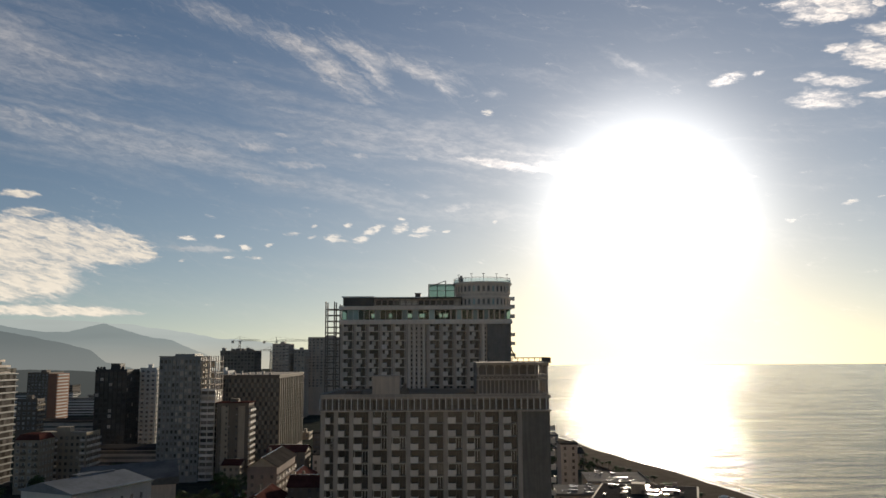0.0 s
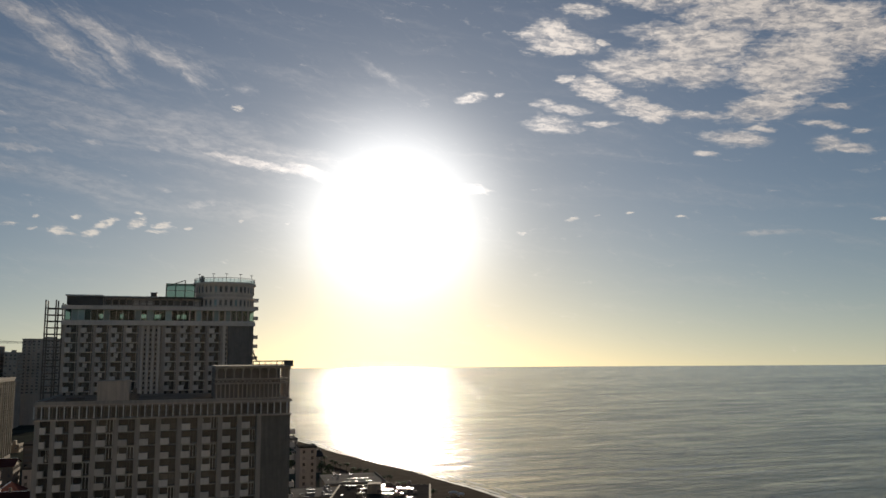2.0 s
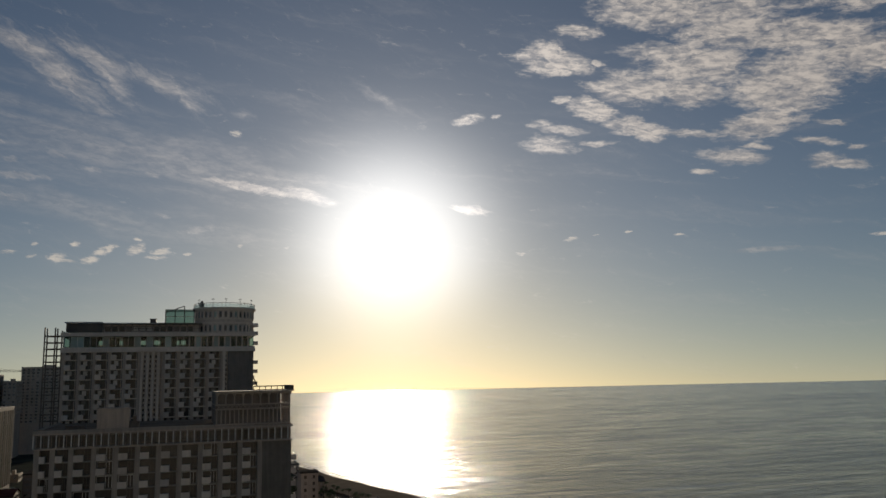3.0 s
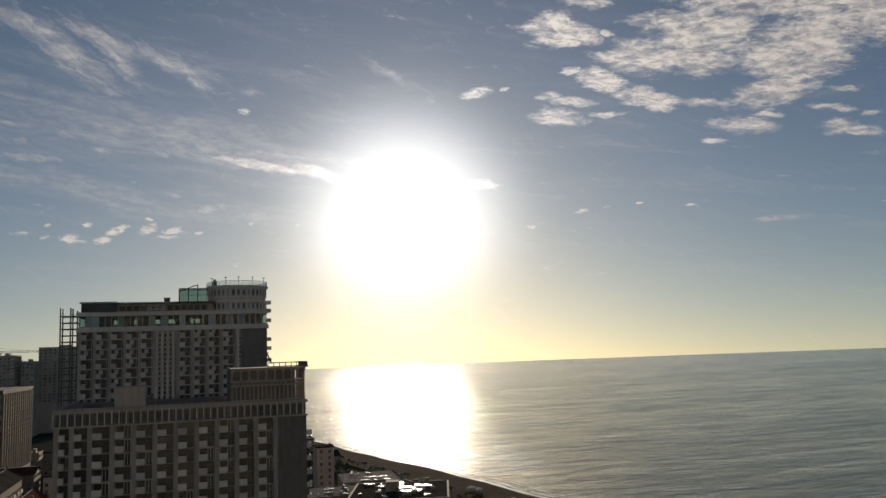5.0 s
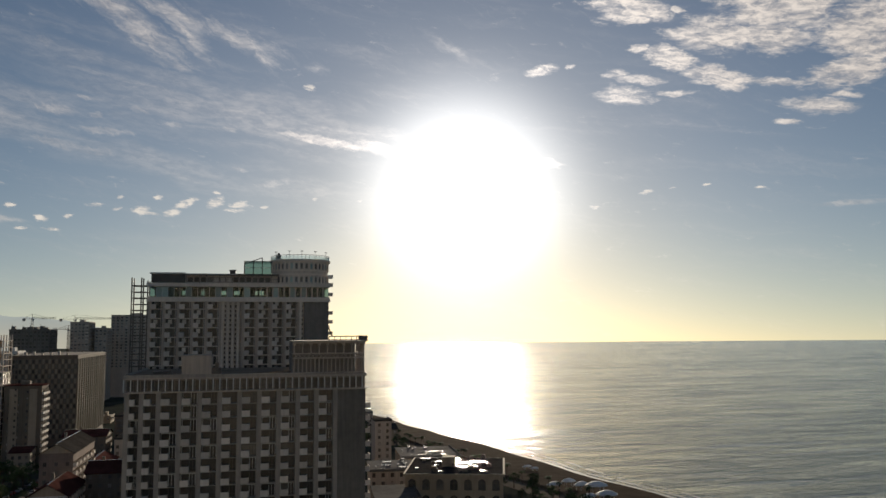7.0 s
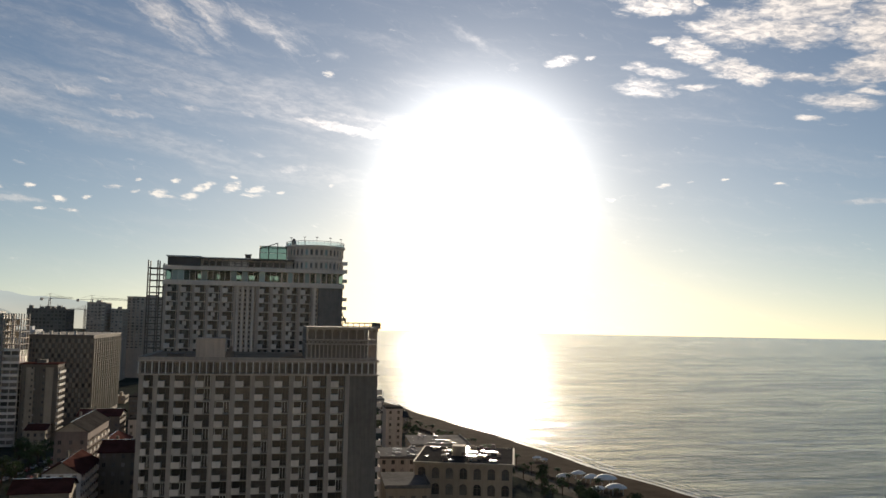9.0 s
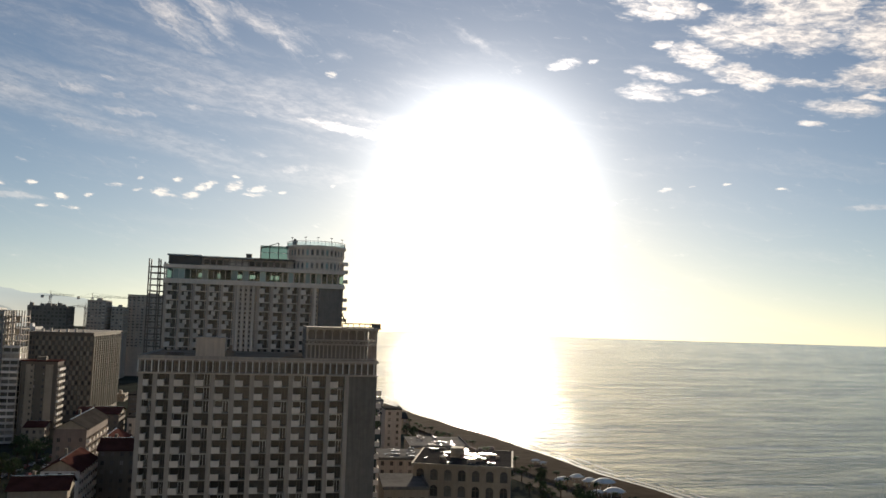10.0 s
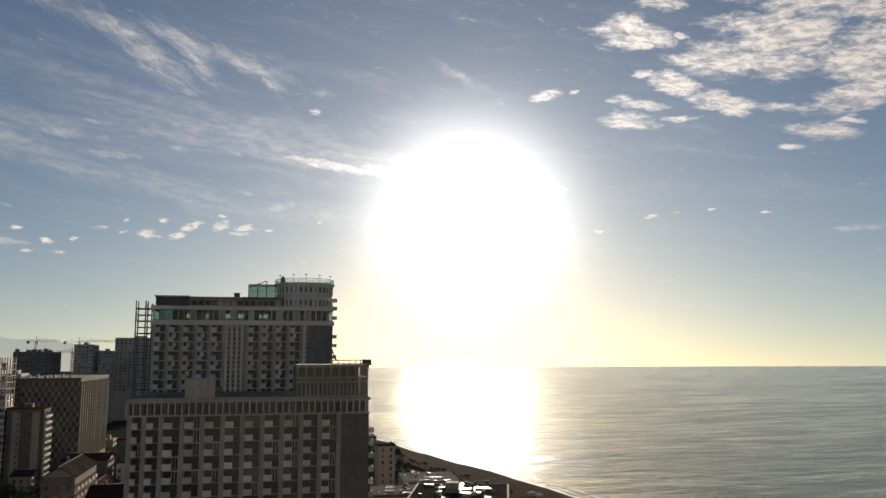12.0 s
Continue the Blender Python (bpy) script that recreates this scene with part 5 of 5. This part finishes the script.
def arcade_house():
    ob = thing("arcade_building", (42.9, 239.3, 0), "pale stone building with rows of arched windows and cluttered roof", "building", turn=-17)
    L, D, H = 28.7, 30.0, 23.0
    part("wall", Geo().box(0, L, 0.5, D, 0, H), TAN, ob)
    bay, fh = 4.1, 4.6

    def arch_panel():
        g = Geo()
        w, spring, r, h = bay / 2, 2.6, 1.15, fh
        g.box(-w, -r, 0, 0.5, 0, h).box(r, w, 0, 0.5, 0, h).box(-r, r, 0, 0.5, 0, 0.5)
        steps = 10
        for k in range(steps):
            a, b = math.pi * k / steps, math.pi * (k + 1) / steps
            pa, pb = (-r * math.cos(a), spring + r * math.sin(a)), (-r * math.cos(b), spring + r * math.sin(b))
            g.face([(pa[0], 0, pa[1]), (pb[0], 0, pb[1]), (pb[0], 0, h), (pa[0], 0, h)])
            g.face([(pa[0], 0, pa[1]), (pa[0], 0.5, pa[1]), (pb[0], 0.5, pb[1]), (pb[0], 0, pb[1])])
        return g.mesh("arched_bay", TAN)

    arch = arch_panel()
    pane = Geo().box(-1.1, 1.1, 0.42, 0.49, 0.5, 3.75).mesh("pane", PANE)
    bar = Geo().box(-0.06, 0.06, 0.34, 0.42, 0.5, 3.7).box(-1.1, 1.1, 0.34, 0.42, 2.5, 2.62).mesh("glazing_bar", BROWN)
    for r in range(5):
        for c in range(7):
            u = bay * (c + 0.5)
            part("arched_bay", arch, None, ob, at=(u, 0, r * fh))
            part("pane", pane, None, ob, at=(u, 0, r * fh))
            part("glazing_bar", bar, None, ob, at=(u, 0, r * fh))
    part("cornice", Geo().box(-0.6, L + 0.6, -0.6, D + 0.6, H, H + 0.7), TAN, ob)
    part("roof", Geo().box(0, L, 0, D, H + 0.7, H + 0.75), ROOF_FELT, ob, "dark felt roof")
    rnd = random.Random(3)
    for k in range(22):
        x, y, s, z = rnd.uniform(1, L - 4), rnd.uniform(1, D - 3), rnd.uniform(0.5, 1.6), H + 0.75
        part("roof_unit", Geo().box(x, x + s, y, y + 0.8, z, z + rnd.uniform(0.5, 1.5)), BROWN, ob)
    roof_sheets(ob, 1, L - 6, 1, D - 3, H + 0.75, 30, 6)
    part("stair_head", Geo().box(10, 14, 12, 16, H + 0.7, H + 3.6), TAN, ob)


arcade_house()
house((57, 400), 8, 14, 21.5, 0, "slim grey block with upright windows near the promenade", STUCCO_GREY, 0, ROOF_FELT)
house((32, 222), 12, 22, 19.5, -4, "low pale flat-roofed block beside the hotel", TAN, 0, ROOF_GREY)
roof_sheets(house((40, 296), 20, 24, 15, -6, "low block with loose metal sheets on its grey roof", STUCCO_GREY, 0, ROOF_GREY), 1, 15, 1, 22, 15.3, 16, 4)
roof_sheets(house((58, 330), 24, 30, 14, -4, "low block with loose metal sheets on its grey roof", TAN, 0, ROOF_GREY), 1, 19, 1, 28, 14.3, 22, 9)
house((66, 470), 14, 20, 9, 0, "low house beside the promenade", TAN, 2.2, ROOF_FELT)
house((62, 560), 16, 24, 10, 0, "low house beside the promenade", STUCCO_GREY, 0, ROOF_GREY)


def strip(name, d0, d1, z, y0, y1, mat, label, category):
    g = Geo()
    for y in range(y0, y1, 12):
        g.face([(coast(y) + d0, y, z), (coast(y) + d1, y, z), (coast(y + 12) + d1, y + 12, z), (coast(y + 12) + d0, y + 12, z)])
        g.face([(coast(y) + d0, y, 0), (coast(y) + d0, y, z), (coast(y + 12) + d0, y + 12, z), (coast(y + 12) + d0, y + 12, 0)])
    single(name, g, mat, label, category, "structure")


strip("pavement", -52, -41, 0.12, 216, 920, PAVING, "pale paved seaside promenade", "promenade")


def low_wall():
    """Pale parapet between promenade and beach, panel by panel."""
    ob = thing("promenade_wall", (0, 0, 0), "pale low wall of panels along the promenade", "wall")
    y = 230.0
    while y < 760:
        xa, xb = coast(y) - 40.6, coast(y + 4.2) - 40.6
        g = Geo().box(0, 4.0, -0.15, 0.15, 0, 1.3).box(-0.2, 0.15, -0.22, 0.22, 0, 1.6)
        part("panel", g, PAVING, ob, at=(xa, y, 0), turn=math.degrees(math.atan2(4.2, xb - xa)))
        y += 4.5


low_wall()


def palm_meshes(seed):
    rnd = random.Random(seed)
    h = rnd.uniform(6.5, 9)
    trunk = Geo().tube([(0, 0, 0, 0.32, 0.32), (0.1, 0, h * 0.4, 0.2, 0.2), (0.22, 0.05, h, 0.17, 0.17)], 7)
    crown = Geo()
    for k in range(26):
        a, lift = rnd.uniform(0, 6.28), rnd.uniform(-0.5, 0.9)
        p = Vector((0.22, 0.05, h))
        d = Vector((math.cos(a), math.sin(a), lift)).normalized()
        side = Vector((-math.sin(a), math.cos(a), 0))
        w0 = 0.1
        for s in range(5):
            q = p + d * 0.62
            w1 = (0.34, 0.42, 0.36, 0.22, 0.03)[s]
            crown.face([p - side * w0, q - side * w1 - Vector((0, 0, 0.12)), q, p])
            crown.face([p + side * w0, p, q, q + side * w1 - Vector((0, 0, 0.12))])
            p, w0 = q, w1
            d = (d + Vector((0, 0, -0.28))).normalized()
    return trunk.mesh("trunk", BARK), crown.mesh("crown", LEAF)


def tree_meshes(seed):
    rnd = random.Random(seed)
    h = rnd.uniform(6, 9)
    trunk, crown = Geo(), Geo()
    trunk.tube([(0, 0, 0, 0.3, 0.3), (0, 0.05, h * 0.35, 0.2, 0.2), (0.1, 0, h * 0.8, 0.07, 0.07)], 7)
    tips = []
    for k in range(9):
        a, z = k * 2.4 + rnd.uniform(-0.4, 0.4), h * rnd.uniform(0.3, 0.6)
        tip = Vector((math.cos(a) * rnd.uniform(1.2, 2.4), math.sin(a) * rnd.uniform(1.2, 2.4), z + rnd.uniform(1.0, 2.8)))
        trunk.beam((0, 0, z), tip, 0.12)
        tips.append(tip)
    tips.append(Vector((0, 0, h * 0.95)))
    for tip in tips:
        for k in range(46):
            p = tip + Vector((rnd.gauss(0, 0.6), rnd.gauss(0, 0.6), rnd.gauss(0, 0.45)))
            u = Vector((rnd.gauss(0, 1), rnd.gauss(0, 1), rnd.gauss(0, 1))).normalized() * rnd.uniform(0.16, 0.34)
            v = u.cross(Vector((rnd.gauss(0, 1), rnd.gauss(0, 1), rnd.gauss(0, 1)))).normalized() * 0.2
            crown.face([p - u, p + v, p + u, p - v])
    return trunk.mesh("trunk", BARK), crown.mesh("crown", LEAF)


def plant(name, meshes, at, turn, size, label, group):
    ob = thing(name, at, label, "tree", group, turn=turn)
    part("trunk", meshes[0], None, ob)
    part("crown", meshes[1], None, ob)
    ob.scale = (size, size, size)


palms, trees = [palm_meshes(k) for k in range(3)], [tree_meshes(k + 10) for k in range(4)]
rnd_tree = random.Random(2)
for k in range(44):
    y = 262 + k * 9.5 + rnd_tree.uniform(-2, 2)
    plant("palm_tree", palms[k % 3], (coast(y) - 43.5 + rnd_tree.uniform(-1, 1), y, 0), rnd_tree.uniform(0, 360), rnd_tree.uniform(0.55, 0.8), "slim dark palm tree along the promenade", "palms along the promenade")
for k in range(70):
    y = rnd_tree.uniform(262, 305) if k < 20 else rnd_tree.uniform(305, 560)
    plant("tree", trees[k % 4], (coast(y) - rnd_tree.uniform(46, 66), y, 0), rnd_tree.uniform(0, 360), rnd_tree.uniform(0.6, 0.95), "leafy dark tree behind the promenade", "park trees")
for x0, x1, y0, y1, count in ((-112, -84, 335, 410, 26), (-150, -110, 300, 330, 10), (-260, -150, 360, 412, 22), (-240, -120, 440, 515, 18), (-320, -200, 560, 640, 22), (-84, -74, 240, 330, 9)):
    for k in range(count):
        plant("tree", trees[k % 4], (rnd_tree.uniform(x0, x1), rnd_tree.uniform(y0, y1), 0), rnd_tree.uniform(0, 360), rnd_tree.uniform(0.7, 1.3), "leafy dark street tree in shade", "street trees")


def car_meshes():
    g = Geo()
    prof = [(-2.1, 0.35), (-2.15, 0.8), (-1.3, 0.95), (-0.7, 1.45), (0.9, 1.48), (1.6, 1.0), (2.1, 0.9), (2.15, 0.35)]
    for s in (-1, 1):
        g.face([(x, s * 0.85 * (0.86 if z > 1.2 else 1), z) for x, z in (prof if s < 0 else reversed(prof))])
    for (xa, za), (xb, zb) in zip(prof, prof[1:] + prof[:1]):
        ya, yb = 0.85 * (0.86 if za > 1.2 else 1), 0.85 * (0.86 if zb > 1.2 else 1)
        g.face([(xa, -ya, za), (xa, ya, za), (xb, yb, zb), (xb, -yb, zb)])
    rear = Geo().face([(-1.275, -0.75, 1.03), (-1.275, 0.75, 1.03), (-0.735, 0.66, 1.47), (-0.735, -0.66, 1.47)])
    front = Geo().face([(1.58, 0.75, 1.08), (1.58, -0.75, 1.08), (0.97, -0.66, 1.49), (0.97, 0.66, 1.49)])
    wheel = Geo()
    wheel.tube([(0, 0, -0.1, 0.33, 0.33), (0, 0, 0.1, 0.33, 0.33)], 10)
    wheel.v = [(x, z, y) for x, y, z in wheel.v]
    return g, front, rear, wheel.mesh("wheel", DARK_METAL)


paints = [material("car_paint_" + nm, c, 0.3, 0.05, 3.0) for nm, c in (("white", (0.6, 0.6, 0.6)), ("dark", (0.03, 0.03, 0.035)), ("silver", (0.4, 0.4, 0.42)), ("red", (0.25, 0.03, 0.03)))]
cg, cgl, crl, cwheel = car_meshes()
bodies = [cg.mesh("body", p) for p in paints]
cglass, crear = cgl.mesh("windscreen", PANE), crl.mesh("rear_window", PANE)
for k in range(22):
    x, y = (-101 + (k % 11) * 0.9, 336 + (k % 11) * 6.4) if k < 11 else (-92 + (k % 11) * 0.6, 338 + (k % 11) * 6.1)
    nm = ("white", "dark", "silver", "red")[(k * 7) % 4]
    car = thing("car", (x, y, 0.02), nm + " car parked along the street", "car", "parked cars", turn=84)
    part("body", bodies[(k * 7) % 4], None, car)
    part("windscreen", cglass, None, car)
    part("rear_window", crear, None, car)
    for wx in (-1.35, 1.35):
        for wy in (-0.78, 0.78):
            part("wheel", cwheel, None, car, at=(wx, wy, 0.33))


def canopy(at, rx, ry, h, turn, label):
    """A shell-shaped beach canopy on posts."""
    ob = thing("beach_canopy", at, label, "canopy", "beach canopies", turn=turn)
    rings = [(0, 0, h * (1 - 0.35 * (k / 5) ** 2), max(0.05, rx * k / 5), max(0.05, ry * k / 5)) for k in range(5, -1, -1)]
    part("shell", Geo().tube([(0, 0, h * 0.65 - 0.15, rx, ry)] + rings, 18), CANVAS, ob)
    for a in (45, 135, 225, 315):
        part("post", Geo().beam((rx * 0.7 * math.cos(radians(a)), ry * 0.7 * math.sin(radians(a)), 0), (rx * 0.7 * math.cos(radians(a)), ry * 0.7 * math.sin(radians(a)), h * 0.8), 0.16), PALE_METAL, ob)


for x, y, rx, ry, h, tn in ((122, 327, 5.0, 2.6, 4.2, 20), (130, 331, 4.0, 2.8, 4.6, 0), (132, 322, 4.6, 3.0, 4.8, 30), (136, 316, 6.0, 4.6, 6.0, 0), (126.5, 301, 4.6, 2.4, 4.0, 20), (133, 299, 5.4, 4.6, 5.6, 0), (127, 377, 3.2, 1.6, 2.6, 10), (129, 372, 2.4, 1.5, 2.4, 0)):
    canopy((x, y, -0.6), rx * 0.8, ry * 0.8, h * 0.75, tn, "white shell-shaped canopy on the beach")


# ---- the unseen sunlit high-rise on whose balcony the camera stands; it closes the view behind ----
own = thing("high_rise", (0, -2.5, 0), "unseen plain tan high-rise wall facing the sun and the sea", "building", kind="structure")
# size and pale colour are chosen to bounce warm sunlight onto the hotel
part("wall", Geo().box(-55, 55, -22, 0, 0, 105), SAND_WALL, own)
part("balcony_slab", Geo().box(-3, 3, 0, 1.6, 63.2, 63.45), CONCRETE, own)
part("balcony_ledge", Geo().box(-3, 3, -0.05, 0.02, 66.5, 66.8), CONCRETE, own)
